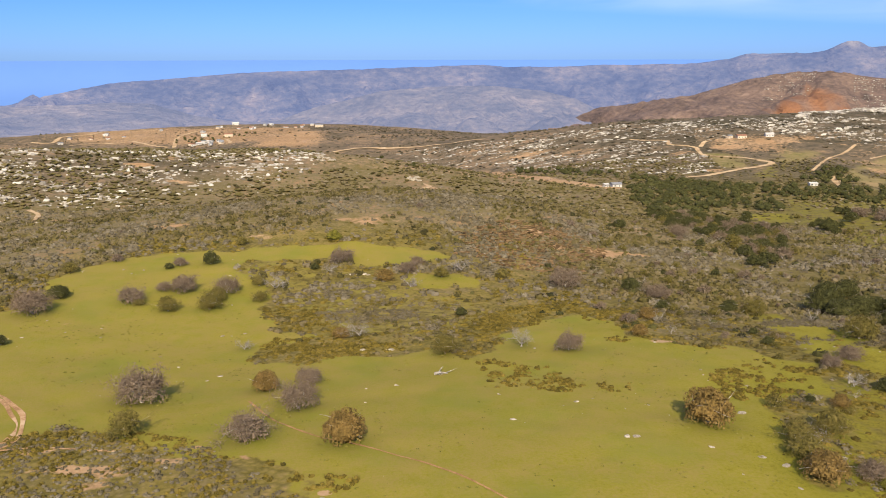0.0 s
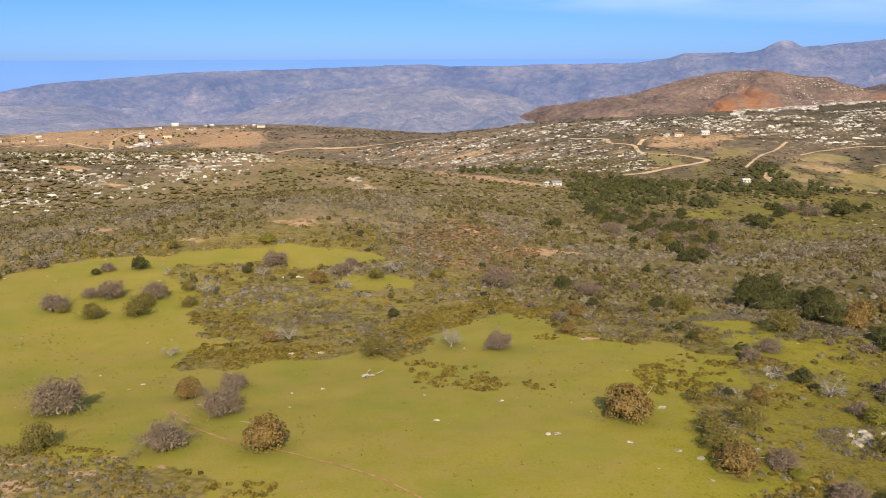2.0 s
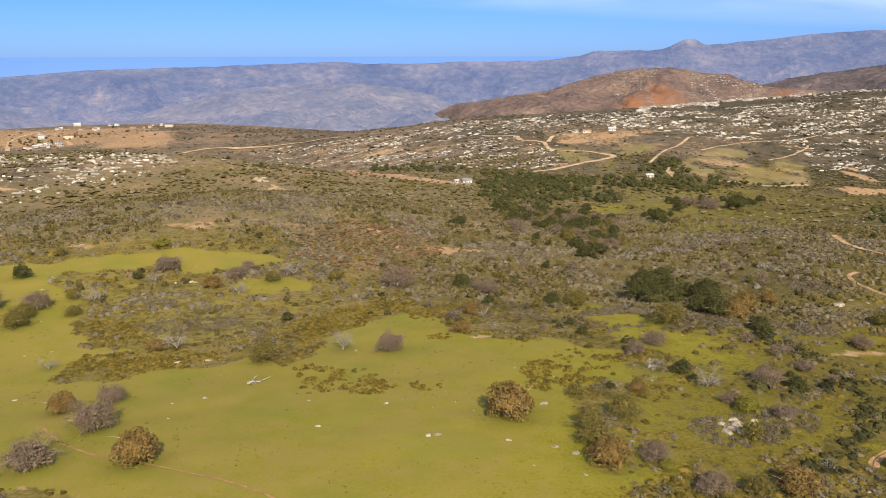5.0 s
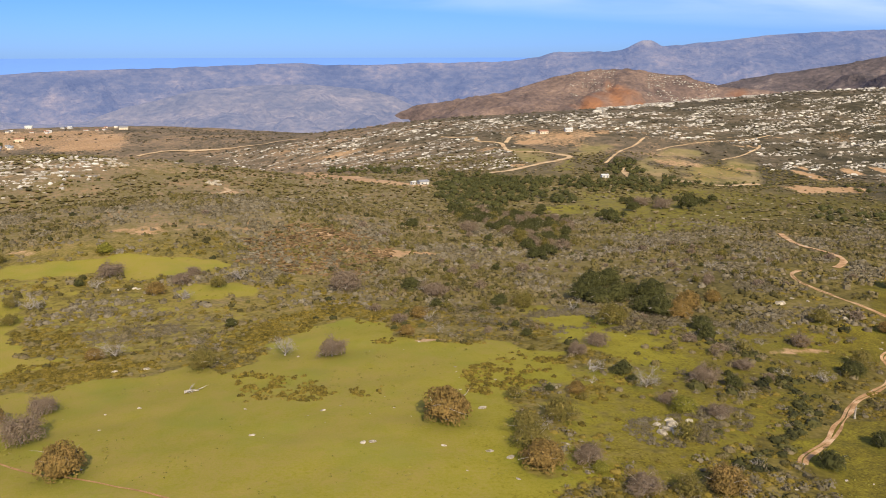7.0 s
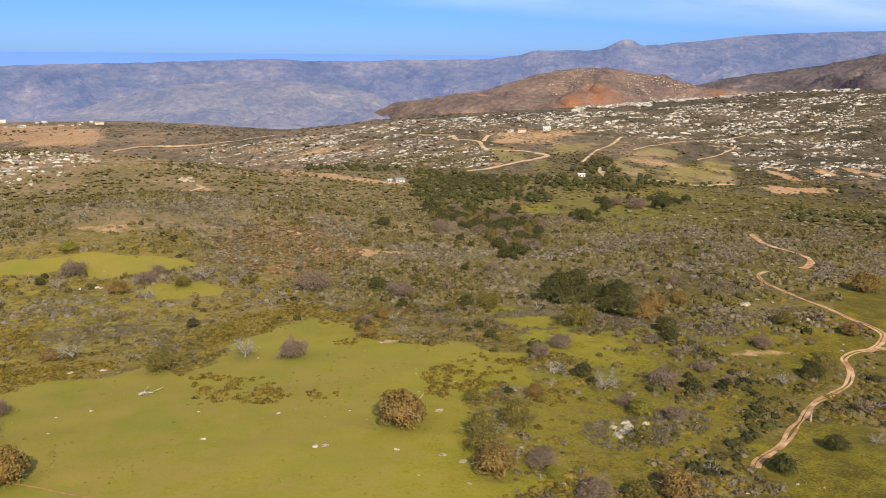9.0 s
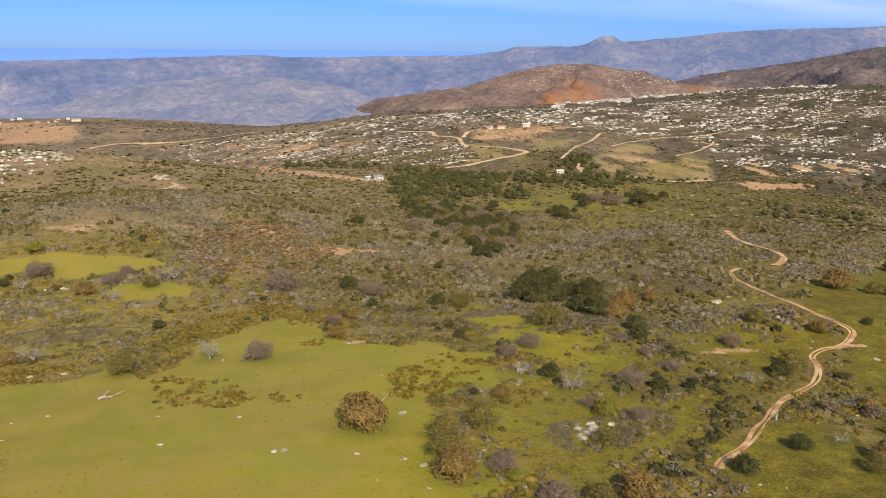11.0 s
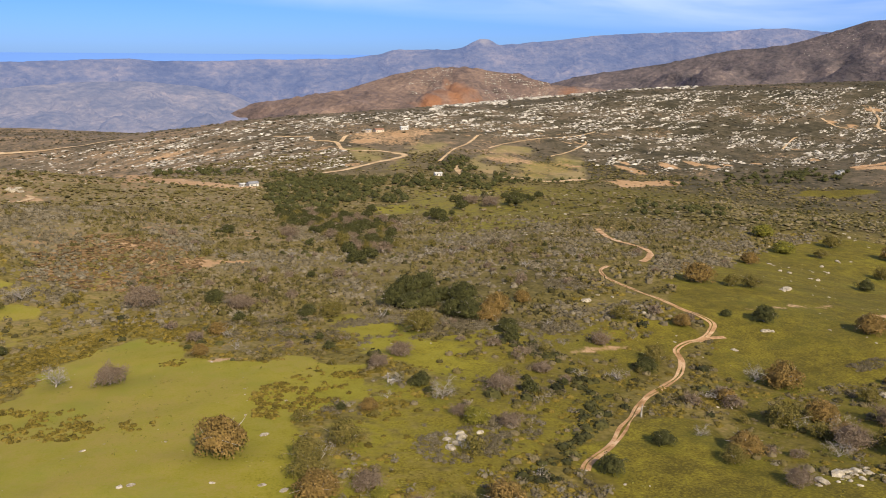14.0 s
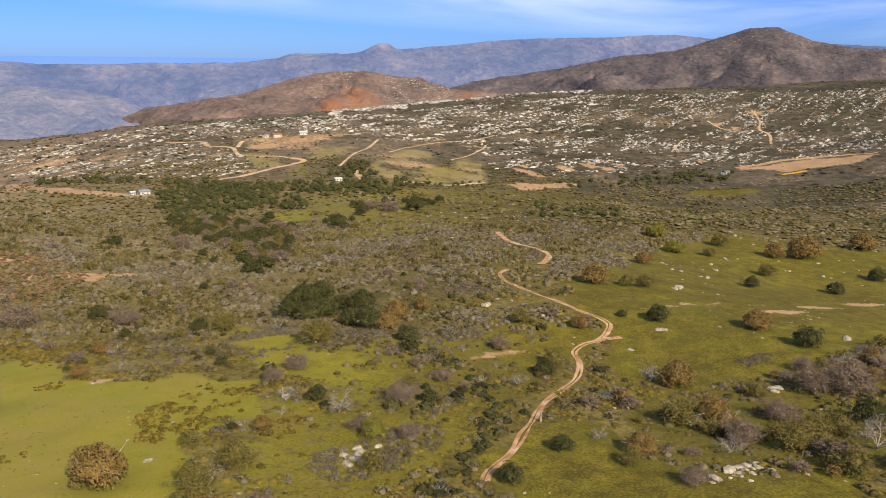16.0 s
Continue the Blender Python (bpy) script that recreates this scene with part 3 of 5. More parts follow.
    (232, 683), (266, 661), (241, 588), (213, 619),
]
WOOD_D = [
    (369, 497), (439, 550), (496, 517), (408, 425), (353, 439),
]
WOOD_E = [
    (242, 759), (307, 754), (402, 723), (379, 681), (291, 686),
]
WOOD_F = [
    (332, 758), (376, 846), (415, 843), (385, 765),
]
WOOD_G = [
    (705, 733), (803, 746), (862, 716), (820, 680), (740, 703),
]
WOOD_H = [
    (91, 1029), (156, 907), (214, 837), (202, 787), (149, 860), (88, 986),
]
WOOD_V = [
    (-924, 1930), (-871, 2088), (-601, 2130), (-575, 2031), (-761, 1980), (-865, 1854),
]
WOOD_W = [
    (-549, 1716), (-465, 1756), (-387, 1782), (-375, 1719), (-439, 1650), (-501, 1630),
]
WOODS = [
    (HEDGE_A, 120, 'ggo', 5, 9, False),
    (HEDGE_B, 40, 'ggo', 4, 7, False),
    (HEDGE_C, 60, 'ggo', 5, 9, False),
    (COPSE_A, 9, 'gg', 6, 9, True),
    (COPSE_B, 8, 'gg', 6, 10, True),
    (COPSE_C, 7, 'ggo', 5, 8, True),
    (WOOD_A, 200, 'gggggo', 5, 11.5, False),
    (WOOD_B, 170, 'ggggop', 5.5, 9.5, True),
    (WOOD_C, 36, 'gggg', 5, 10, False),
    (WOOD_D, 40, 'gggo', 5, 9, False),
    (WOOD_E, 80, 'ggo', 6, 11, False),
    (WOOD_F, 34, 'ggoo', 6, 11, False),
    (WOOD_G, 44, 'ggo', 6, 11, False),
    (WOOD_H, 64, 'ggo', 6, 10, False),
    (WOOD_V, 46, 'gg', 6, 11, False),
    (WOOD_W, 30, 'gg', 6, 11, False),
]
# trees: x, y, width of the crown, kind
OAKS_OF_THE_WESTERN_MEADOW = [
    (-132.9, 231.5, 12.0, 'p'), (-132.9, 249.2, 7.8, 'g'), (-143.2, 282.6, 6.5, 'o'), (-126.3, 200.5, 4.1, 'g'), (-108.7, 283.0, 3.8, 'g'), (-106.2, 287.4, 5.5, 'p'),
    (-95.4, 288.3, 6.7, 'g'), (-102.7, 257.1, 5.0, 'p'), (-96.0, 256.8, 9.5, 'p'), (-95.1, 236.5, 7.1, 'o'), (-108.5, 243.9, 8.9, 'p'), (-105.2, 241.2, 4.0, 'o'),
    (-83.4, 239.2, 8.2, 'o'), (-83.0, 246.5, 7.3, 'o'), (-82.3, 256.3, 8.5, 'p'), (-73.6, 264.6, 5.4, 'o'), (-70.1, 248.4, 5.4, 'o'), (-67.0, 260.0, 7.2, 'd'),
    (-49.5, 293.5, 10.0, 'p'), (-51.3, 279.6, 5.6, 'd'), (-32.1, 271.3, 7.3, 'b'), (-24.6, 280.9, 7.0, 'p'), (-21.6, 291.4, 5.8, 'p'), (-23.3, 263.8, 5.6, 'd'),
    (-12.8, 277.2, 6.3, 'o'), (-5.9, 285.6, 7.7, 'd'), (8.3, 278.8, 5.2, 'o'), (-54.7, 320.4, 6.8, 'y'), (-65.1, 202.7, 4.5, 'd'), (-41.1, 211.6, 5.6, 'b'),
]
OAKS_OF_THE_WESTERN_MEADOW_MORE = [
    (-36.4, 211.4, 6.5, 'd'), (-13.5, 191.0, 7.6, 'o'), (-7.9, 231.4, 4.0, 'g'), (5.6, 195.3, 6.6, 'd'), (16.8, 190.7, 7.4, 'p'), (45.8, 226.5, 5.8, 'b'),
    (38.1, 205.7, 5.2, 'b'), (29.0, 269.0, 11.7, 'p'), (51.2, 267.8, 7.5, 'g'), (57.3, 259.0, 8.1, 'p'), (73.6, 239.0, 5.5, 'g'), (80.7, 236.2, 7.3, 'o'),
    (-52.3, 164.6, 6.9, 'b'), (-44.1, 169.9, 6.6, 'p'), (-43.2, 150.8, 8.3, 'p'), (-76.2, 157.4, 10.9, 'p'), (-72.0, 137.2, 6.9, 'o'), (-49.3, 133.7, 8.6, 'p'),
    (-32.0, 129.9, 8.6, 'b'), (32.6, 136.9, 10.1, 'b'), (97.2, 206.2, 9.3, 'o'), (76.5, 394.0, 7.9, 'g'), (-132.1, 297.1, 4.9, 'p'), (-90.1, 316.4, 5.5, 'o'),
]
OAKS_OF_THE_MEADOW_EDGE = [
    (53.7, 134.0, 6.7, 'o'), (45.7, 129.5, 6.4, 'o'), (44.2, 122.8, 7.0, 'o'), (43.5, 114.9, 8.0, 'b'), (52.0, 116.4, 5.4, 'p'), (52.8, 112.9, 3.3, 'y'),
    (75.1, 177.2, 5.3, 'p'), (84.3, 186.1, 5.2, 'p'), (80.3, 151.3, 6.3, 'd'), (95.1, 153.5, 6.8, 'p'), (81.3, 137.0, 5.9, 'y'), (99.5, 207.5, 7.9, 'o'),
    (56.6, 105.3, 5.7, 'p'), (63.6, 104.0, 5.6, 'o'), (70.1, 104.1, 7.7, 'b'), (160.7, 199.3, 6.5, 'o'), (140.8, 181.5, 5.3, 'p'), (139.7, 160.0, 6.4, 'g'),
    (147.3, 166.1, 6.7, 'o'), (86.5, 376.7, 3.3, 'g'), (58.3, 257.3, 7.5, 'p'), (75.0, 240.4, 5.4, 'g'), (82.3, 238.7, 6.9, 'o'), (79.9, 141.1, 4.3, 'p'),
    (73.3, 162.9, 3.9, 'd'), (63.4, 149.3, 4.3, 'b'), (112.5, 164.3, 4.3, 'p'), (86.8, 133.1, 4.7, 'p'),
]
OAKS_OF_THE_EASTERN_MEADOW = [
    (219.3, 233.1, 12.9, 'b'), (228.6, 225.5, 6.9, 'o'), (234.4, 221.9, 8.7, 'o'), (202.1, 183.5, 8.4, 'g'), (174.9, 188.8, 6.6, 'b'), (223.3, 163.1, 10.7, 'b'),
    (221.1, 144.3, 8.8, 'g'), (202.4, 132.1, 6.2, 'p'), (167.7, 142.9, 10.4, 'b'), (164.0, 148.0, 6.0, 'd'), (145.9, 121.4, 9.3, 'o'), (155.7, 120.4, 8.3, 'b'),
    (124.2, 109.9, 7.7, 'b'), (118.1, 106.3, 5.4, 'o'), (111.0, 117.4, 5.1, 'g'), (94.0, 110.1, 5.2, 'g'), (127.6, 155.0, 4.9, 'd'), (140.9, 181.4, 4.7, 'b'),
    (294.8, 284.8, 10.0, 'b'), (349.5, 316.4, 12.8, 'y'), (361.8, 303.6, 8.3, 'o'), (394.2, 325.3, 11.1, 'o'), (312.1, 235.9, 7.9, 'g'), (355.9, 261.8, 10.2, 'o'),
    (399.7, 291.5, 13.4, 'b'), (414.7, 284.7, 22.1, 'b'), (469.5, 284.5, 18.6, 'b'), (353.5, 223.3, 9.6, 'g'), (405.2, 235.5, 10.8, 'g'), (373.2, 354.9, 13.9, 'y'),
]
OAKS_OF_THE_EASTERN_MEADOW_MORE = [
    (190.5, 120.3, 8.8, 'p'), (196.5, 115.5, 11.9, 'p'), (181.9, 100.7, 8.4, 'g'), (166.5, 89.8, 7.4, 'd'), (169.5, 100.3, 7.9, 'o'), (152.4, 98.4, 8.3, 'o'),
    (146.5, 105.6, 7.6, 'p'), (176.9, 125.7, 5.3, 'o'), (167.3, 112.2, 7.9, 'p'), (162.5, 100.6, 7.5, 'o'), (139.3, 102.4, 4.7, 'd'), (121.6, 119.2, 3.7, 'd'),
    (111.7, 163.7, 4.3, 'p'), (83.9, 185.1, 5.6, 'p'), (194.7, 191.8, 3.7, 'g'), (149.9, 84.0, 6.9, 'o'), (121.4, 95.1, 5.3, 'p'),
]
OAKS_OF_THE_WET_DRAW = [
    (102.6, 239.6, 8.2, 'g'), (105.4, 232.8, 8.7, 'g'), (112.0, 234.4, 8.2, 'g'), (115.2, 260.3, 9.7, 'g'), (122.7, 263.4, 8.3, 'g'), (113.5, 218.6, 7.7, 'g'),
    (116.3, 213.0, 8.3, 'g'), (120.9, 210.4, 7.6, 'b'), (124.4, 234.9, 9.1, 'g'), (128.6, 219.0, 7.9, 'b'), (120.2, 196.7, 5.7, 'g'), (120.2, 240.0, 7.3, 'g'),
    (141.5, 226.1, 5.4, 'b'), (220.5, 474.0, 10.0, 'g'), (304.9, 528.6, 13.3, 'g'), (285.1, 530.7, 11.5, 'p'), (279.0, 551.1, 11.0, 'p'), (202.8, 554.1, 7.3, 'g'),
    (104.9, 392.9, 8.4, 'p'), (259.0, 523.0, 9.6, 'g'),
]
MEADOW_TREES = OAKS_OF_THE_WESTERN_MEADOW + OAKS_OF_THE_WESTERN_MEADOW_MORE + OAKS_OF_THE_MEADOW_EDGE + OAKS_OF_THE_EASTERN_MEADOW + OAKS_OF_THE_EASTERN_MEADOW_MORE + OAKS_OF_THE_WET_DRAW


def grass_at(x, y):
    """0 on brushland, 1 on grass."""
    wx, wy = x + (fbm(x / 15, y / 15, 21) - 0.5) * 16, y + (fbm(x / 15, y / 15, 22) - 0.5) * 16
    g = np.zeros(np.shape(x))
    for outline, soft in ((MEADOW_WEST + MEADOW_WEST_SOUTH, 5), (MEADOW_POCKET, 5), (MEADOW_EAST, 7), (MEADOW_SOUTH, 5)):
        g = np.maximum(g, np.clip(0.5 + within(wx, wy, outline) / soft, 0, 1))
    for outline, soft, most in ((GLADE, 10, 0.75), (STRIP, 8, 0.7), (EAST_SLOPE, 14, 0.54), (EAST_THICKET, 10, 0.56), (WEST_BROW, 14, 0.40), (SLOPE_GREEN, 30, 0.50), (FIELDS, 10, 0.56), (VALLEY_FLOOR, 40, 0.47), (FIELD_F, 16, 0.46), (FIELD_G, 12, 0.9)):
        g = np.maximum(g, most * np.clip(0.5 + within(wx, wy, outline) / soft, 0, 1))
    g = g * (1 - np.clip(0.5 + within(wx, wy, HEATH_SOUTH) / 5, 0, 0.9))
    for outline in THICKETS:
        g = g * (1 - np.clip(0.15 + within(x, y, outline) / 8, 0, 0.22))
    return g


def stony_at(x, y):
    """1 on the grey stony land of the rocky ridge and the far slopes."""
    far = np.clip((np.hypot(x, y) + 60 * fbm(x / 90, y / 90, 44) - 800) / 160, 0, 1)
    return np.maximum(far, np.clip(0.5 + within(x, y, RIDGE_ROCKS) / 60, 0, 1))


def lush_at(x, y):
    """0 on the dry western land to 1 on the greener, moister east."""
    return np.clip((np.degrees(np.arctan2(x, y)) + 14 * (fbm(x / 70, y / 70, 46) - 0.5) - 8) / 34, 0, 1)


def gold_at(x, y):
    """1 on the golden low brush that borders the western meadows."""
    d = np.max([within(x, y, q) for q in (MEADOW_WEST + MEADOW_WEST_SOUTH, MEADOW_POCKET, MEADOW_EAST, MEADOW_SOUTH)], axis=0)
    return np.clip(1.35 + d / 34, 0, 1) * (1 - 0.35 * lush_at(x, y))


def soil_at(x, y):
    """0 where the ground is covered, 1 on bare reddish soil."""
    wx, wy = x + (fbm(x / 30, y / 30, 31) - 0.5) * 24, y + (fbm(x / 30, y / 30, 32) - 0.5) * 24
    s = np.zeros(np.shape(x))
    for outline, soft, most in ((CLEARING, 25, 1.0), (FIELD_ORANGE, 10, 1.0), (VILLAGE_SOIL, 120, 0.57), (HOUSE_SOIL, 40, 0.52), (SLOPE_GREEN, 24, 0.40),
                                (ROAD_CUT, 12, 0.9), (ORANGE_MOUND, 60, 0.66), (STRIP_SOIL, 6, 0.95)):
        s = np.maximum(s, most * np.clip(0.5 + within(wx, wy, outline) / soft, 0, 1))
    for cx, cy, rx, ry, most in BARE_SPOTS:
        near = np.hypot((x - cx) / rx, (y - cy) / ry)
        at = near < 1.8
        ragged = 1.4 * (fbm(x[at] / (0.5 * rx + 1), y[at] / (0.5 * ry + 1), 33) - 0.5)
        s[at] = np.maximum(s[at], most * np.clip(1.5 - 1.3 * near[at] + ragged, 0, 1))
    r = np.hypot(x, y)
    patch = fbm(x / 70, y / 70, 41, 3)
    s = np.maximum(s, np.clip((patch - 0.61) * 5, 0, 0.38) * np.clip((r - 280) / 150, 0, 1) * (1 - grass_at(x, y)))
    return s


def field_at(x, y):
    """1 on the dry tan fields at the foot of the far slope."""
    wx, wy = x + (fbm(x / 22, y / 22, 34) - 0.5) * 14, y + (fbm(x / 22, y / 22, 35) - 0.5) * 14
    whole = np.clip((fbm(x / 34, y / 34, 36, 3) - 0.33) * 7, 0, 1)
    return whole * np.max([np.clip(0.5 + within(wx, wy, q) / 7, 0, 1) for q in (FIELD_A, FIELD_B, FIELD_C, FIELD_D, FIELD_E)], axis=0)


def tri_mesh(name, verts, faces, smooth=False):
    me = bpy.data.meshes.new(name)
    verts, faces = np.asarray(verts, np.float32), np.asarray(faces, np.int32)
    me.vertices.add(len(verts))
    me.vertices.foreach_set("co", verts.ravel())
    me.loops.add(faces.size)
    me.loops.foreach_set("vertex_index", faces.ravel())
    me.polygons.add(len(faces))
    me.polygons.foreach_set("loop_start", np.arange(len(faces), dtype=np.int32) * faces.shape[1])
    me.polygons.foreach_set("use_smooth", np.full(len(faces), smooth))
    me.update(calc_edges=True)
    return me


def sheet(rows, cols, wrap=False):
    """Quads of a grid of rows x cols vertices."""
    i, j = np.meshgrid(np.arange(rows - 1), np.arange(cols if wrap else cols - 1), indexing="ij")
    k = (j + 1) % cols
    return np.stack([i * cols + j, i * cols + k, (i + 1) * cols + k, (i + 1) * cols + j], -1).reshape(-1, 4)


GROUND_AZ = np.radians(np.concatenate([np.arange(-44, 74, 0.3), np.arange(74, 316, 4.0)]))
GROUND_RAD = np.concatenate([[0.005, 12, 24], np.geomspace(34, 2500, 420), np.geomspace(2600, 4900, 14)])
rr, aa = np.meshgrid(GROUND_RAD, GROUND_AZ, indexing="ij")
GROUND_Z = height(rr * np.sin(aa), rr * np.cos(aa))


def ground_z(x, y):
    """The height of the ground's own mesh in front of the camera."""
    x, y = np.asarray(x, float), np.asarray(y, float)
    r, a = np.hypot(x, y), np.arctan2(x, y)
    i = np.clip(np.searchsorted(GROUND_RAD, r) - 1, 0, len(GROUND_RAD) - 2)
    u = np.clip((r - GROUND_RAD[i]) / (GROUND_RAD[i + 1] - GROUND_RAD[i]), 0, 1)
    f = np.clip((a - GROUND_AZ[0]) / radians(0.3), 0, 392.999)
    j = f.astype(int)
    v = f - j
    return (GROUND_Z[i, j] * (1 - u) + GROUND_Z[i + 1, j] * u) * (1 - v) + (GROUND_Z[i, j + 1] * (1 - u) + GROUND_Z[i + 1, j + 1] * u) * v


def build_ground():
    rad, az = GROUND_RAD, GROUND_AZ
    x, y = rr * np.sin(aa), rr * np.cos(aa)
    v = np.stack([x, y, height(x, y)], -1).reshape(-1, 3)
    me = tri_mesh("ground", v, sheet(len(rad), len(az), wrap=True)[:, ::-1], True)
    for key, values in (("grass", grass_at(x, y)), ("soil", soil_at(x, y)), ("stony", stony_at(x, y)), ("lush", lush_at(x, y)), ("gold", gold_at(x, y)), ("field", field_at(x, y))):
        me.attributes.new(key, "FLOAT", "POINT").data.foreach_set("value", values.ravel().astype(np.float32))
    # mask for the darker green, strongest at each meadow tree's trunk
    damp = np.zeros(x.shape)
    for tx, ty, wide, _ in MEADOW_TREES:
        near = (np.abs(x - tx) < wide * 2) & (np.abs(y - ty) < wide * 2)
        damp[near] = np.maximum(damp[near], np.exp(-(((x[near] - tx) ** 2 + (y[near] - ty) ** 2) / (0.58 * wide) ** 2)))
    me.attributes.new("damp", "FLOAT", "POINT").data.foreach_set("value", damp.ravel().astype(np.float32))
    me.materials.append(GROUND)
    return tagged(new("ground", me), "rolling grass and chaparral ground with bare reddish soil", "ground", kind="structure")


build_ground()


def ribbon(name, line, width, mat, label, lift=0.10, ruts=False):
    """A track that follows the ground along a smooth line."""
    p = [np.array(q, float) for q in line]
    p = [2 * p[0] - p[1]] + p + [2 * p[-1] - p[-2]]
    pts = []
    for a, b, c, d in zip(p, p[1:], p[2:], p[3:]):
        n = max(4, int(np.hypot(*(c - b)) / max(0.8, width * 0.35)))
        for t in np.linspace(0, 1, n, endpoint=False):
            pts.append(0.5 * (2 * b + (c - a) * t + (2 * a - 5 * b + 4 * c - d) * t**2 + (3 * b - a - 3 * c + d) * t**3))
    pts = np.array(pts)
    along = np.gradient(pts, axis=0)
    side = np.stack([along[:, 1], -along[:, 0]], 1) / np.maximum(np.hypot(along[:, 0], along[:, 1]), 1e-6)[:, None]
    spans = ((-0.5, -0.08), (0.10, 0.5)) if ruts else ((-0.5, 0.5),)
    verts, faces = [], []
    for lo, hi in spans:
        start = len(verts)
        for k, (q, s) in enumerate(zip(pts, side)):
            wob = [(vnoise(np.array(k * 0.11), np.array(e * 5.0), 51) - 0.5) * (0.55 if ruts else 0.35) for e in (lo, hi)]
            for u in np.linspace(lo + wob[0], hi + wob[1], 5):
                at = q + s * u * width
                edge = 0.0 if abs(u - lo) < 0.01 else 1.0
                verts.append((at[0], at[1], float(ground_z(at[0], at[1])) + lift * (0.6 + 0.4 * edge)))
        faces += (sheet(len(pts), 5) + start).tolist()
    me = tri_mesh(name, verts, np.array(faces), True)
    me.materials.append(mat)
    return tagged(new(name, me), label, "dirt road", kind="structure")


ROAD_LINES = []
for line, width, mat, name, label, lift, ruts in (
        ([(90, 112), (93, 115), (101, 120), (111, 129), (118, 135), (127, 143), (137, 149), (148, 157), (156, 166), (160, 173), (167, 177), (173, 178), (181, 183), (186, 188), (187, 195), (186, 203), (186, 214), (186, 227), (187, 242), (191, 253), (196, 261), (204, 267)], 1.65, ROAD, 'dirt_track', 'rutted orange dirt track winding up the meadow', 0.08, True),
        ([(223, 271), (235, 282), (250, 301), (256, 320), (258, 337), (268, 362), (281, 388)], 2.9, ROAD, 'dirt_track', 'orange dirt track bending through the brush', 0.25, False),
        ([(171, 177), (176, 178), (182, 177)], 2.2, ROAD, 'dirt_track', 'short orange dirt spur beside the track', 0.1, False),
        ([(254, 1099), (278, 1069), (291, 1053), (287, 1029), (309, 1004), (307, 979), (305, 951), (329, 930), (348, 904)], 5, PALE_ROAD, 'dirt_road', 'pale dirt road climbing the rocky slope', 0.5, False),
        ([(348, 904), (356, 882), (336, 864), (309, 853), (293, 845), (266, 828), (235, 817)], 7, PALE_ROAD, 'dirt_road', 'wide pale dirt road bending on the slope', 0.5, False),
        ([(317, 1002), (327, 1022), (335, 1030)], 5, PALE_ROAD, 'dirt_road', 'pale dirt drive up to a house', 0.45, False),
        ([(379, 836), (416, 888), (451, 925), (500, 986)], 3.2, PALE_ROAD, 'dirt_road', 'pale dirt track on the far slope', 0.45, False),
        ([(383, 800), (372, 767), (363, 733), (364, 713)], 10, PALE_ROAD, 'dirt_road', 'wide pale dirt road at the foot of the slope', 0.45, False),
        ([(380, 706), (411, 709), (424, 694), (458, 704), (497, 726)], 7, PALE_ROAD, 'dirt_road', 'pale dirt road along the valley floor', 0.4, False),
        ([(474, 902), (512, 932), (581, 963), (626, 974), (662, 991), (703, 1012)], 3.2, PALE_ROAD, 'dirt_road', 'faint dirt track across the slope', 0.45, False),
        ([(531, 852), (577, 883), (625, 924), (642, 944)], 2.6, PALE_ROAD, 'dirt_road', 'thin dirt track up the far slope', 0.45, False),
        ([(889, 726), (969, 716), (1001, 696), (1033, 669), (1057, 638)], 13, ROAD, 'dirt_road', 'bare orange road cut on the far slope', 0.5, False),
        ([(1284, 1034), (1230, 970), (1182, 931), (1155, 889), (1095, 838)], 4, PALE_ROAD, 'dirt_road', 'winding dirt scar down the rocky slope', 0.45, False),
        ([(1158, 1022), (1138, 974), (1140, 941)], 4, PALE_ROAD, 'dirt_road', 'short dirt scar on the rocky slope', 0.45, False),
        ([(929, 879), (1003, 933), (1024, 942)], 3, PALE_ROAD, 'dirt_road', 'short pale dirt scar between the rocks', 0.45, False),
        ([(-114, 166), (-106, 160), (-99, 152), (-94, 144), (-92, 136), (-93, 131)], 2.2, ROAD, 'dirt_track', 'curving pair of orange wheel ruts', 0.08, True),
        ([(-94, 131), (-86, 132), (-78, 131), (-70, 130)], 0.7, ROAD, 'dirt_track', 'orange dirt path through low brush', 0.08, False),
        ([(-54, 156), (-46, 143), (-37, 133), (-31, 129), (-23, 123), (-16, 117), (-12, 113), (-7, 107), (-4, 102)], 0.42, TRODDEN, 'footpath', 'narrow orange footpath across the meadow', 0.06, False),
        ([(-172, 1366), (-126, 1392), (-81, 1359), (-37, 1346), (7, 1341), (51, 1338), (77, 1324)], 11, PALE_ROAD, 'dirt_road', 'long pale dirt road across the valley', 1.0, False),
        ([(-26, 582), (-16, 601), (-20, 618)], 3.2, PALE_ROAD, 'dirt_track', 'short pale dirt track on the brushy hill', 0.5, False),
        ([(-251, 479), (-240, 467), (-232, 445)], 2.6, PALE_ROAD, 'dirt_track', 'short pale dirt track on the hillside', 0.4, False),
        ([(-852, 1757), (-804, 1743), (-810, 1813), (-761, 1843), (-740, 1905), (-648, 1917)], 9, PALE_ROAD, 'dirt_road', 'pale dirt road through the far village', 0.6, False),
        ([(-750, 1698), (-664, 1713), (-619, 1717), (-567, 1647), (-513, 1596)], 8, PALE_ROAD, 'dirt_road', 'pale road winding through the far village', 0.6, False),
        ([(-502, 1590), (-532, 1707), (-538, 1780), (-519, 1847), (-442, 1925)], 8, PALE_ROAD, 'dirt_road', 'pale road climbing behind the far village', 0.6, False),
        ([(-422, 1673), (-408, 1640), (-396, 1599)], 7, PALE_ROAD, 'dirt_road', 'straight pale drive on the orange hill', 0.6, False),
):
    ribbon(name, line, width, mat, label, lift, ruts)
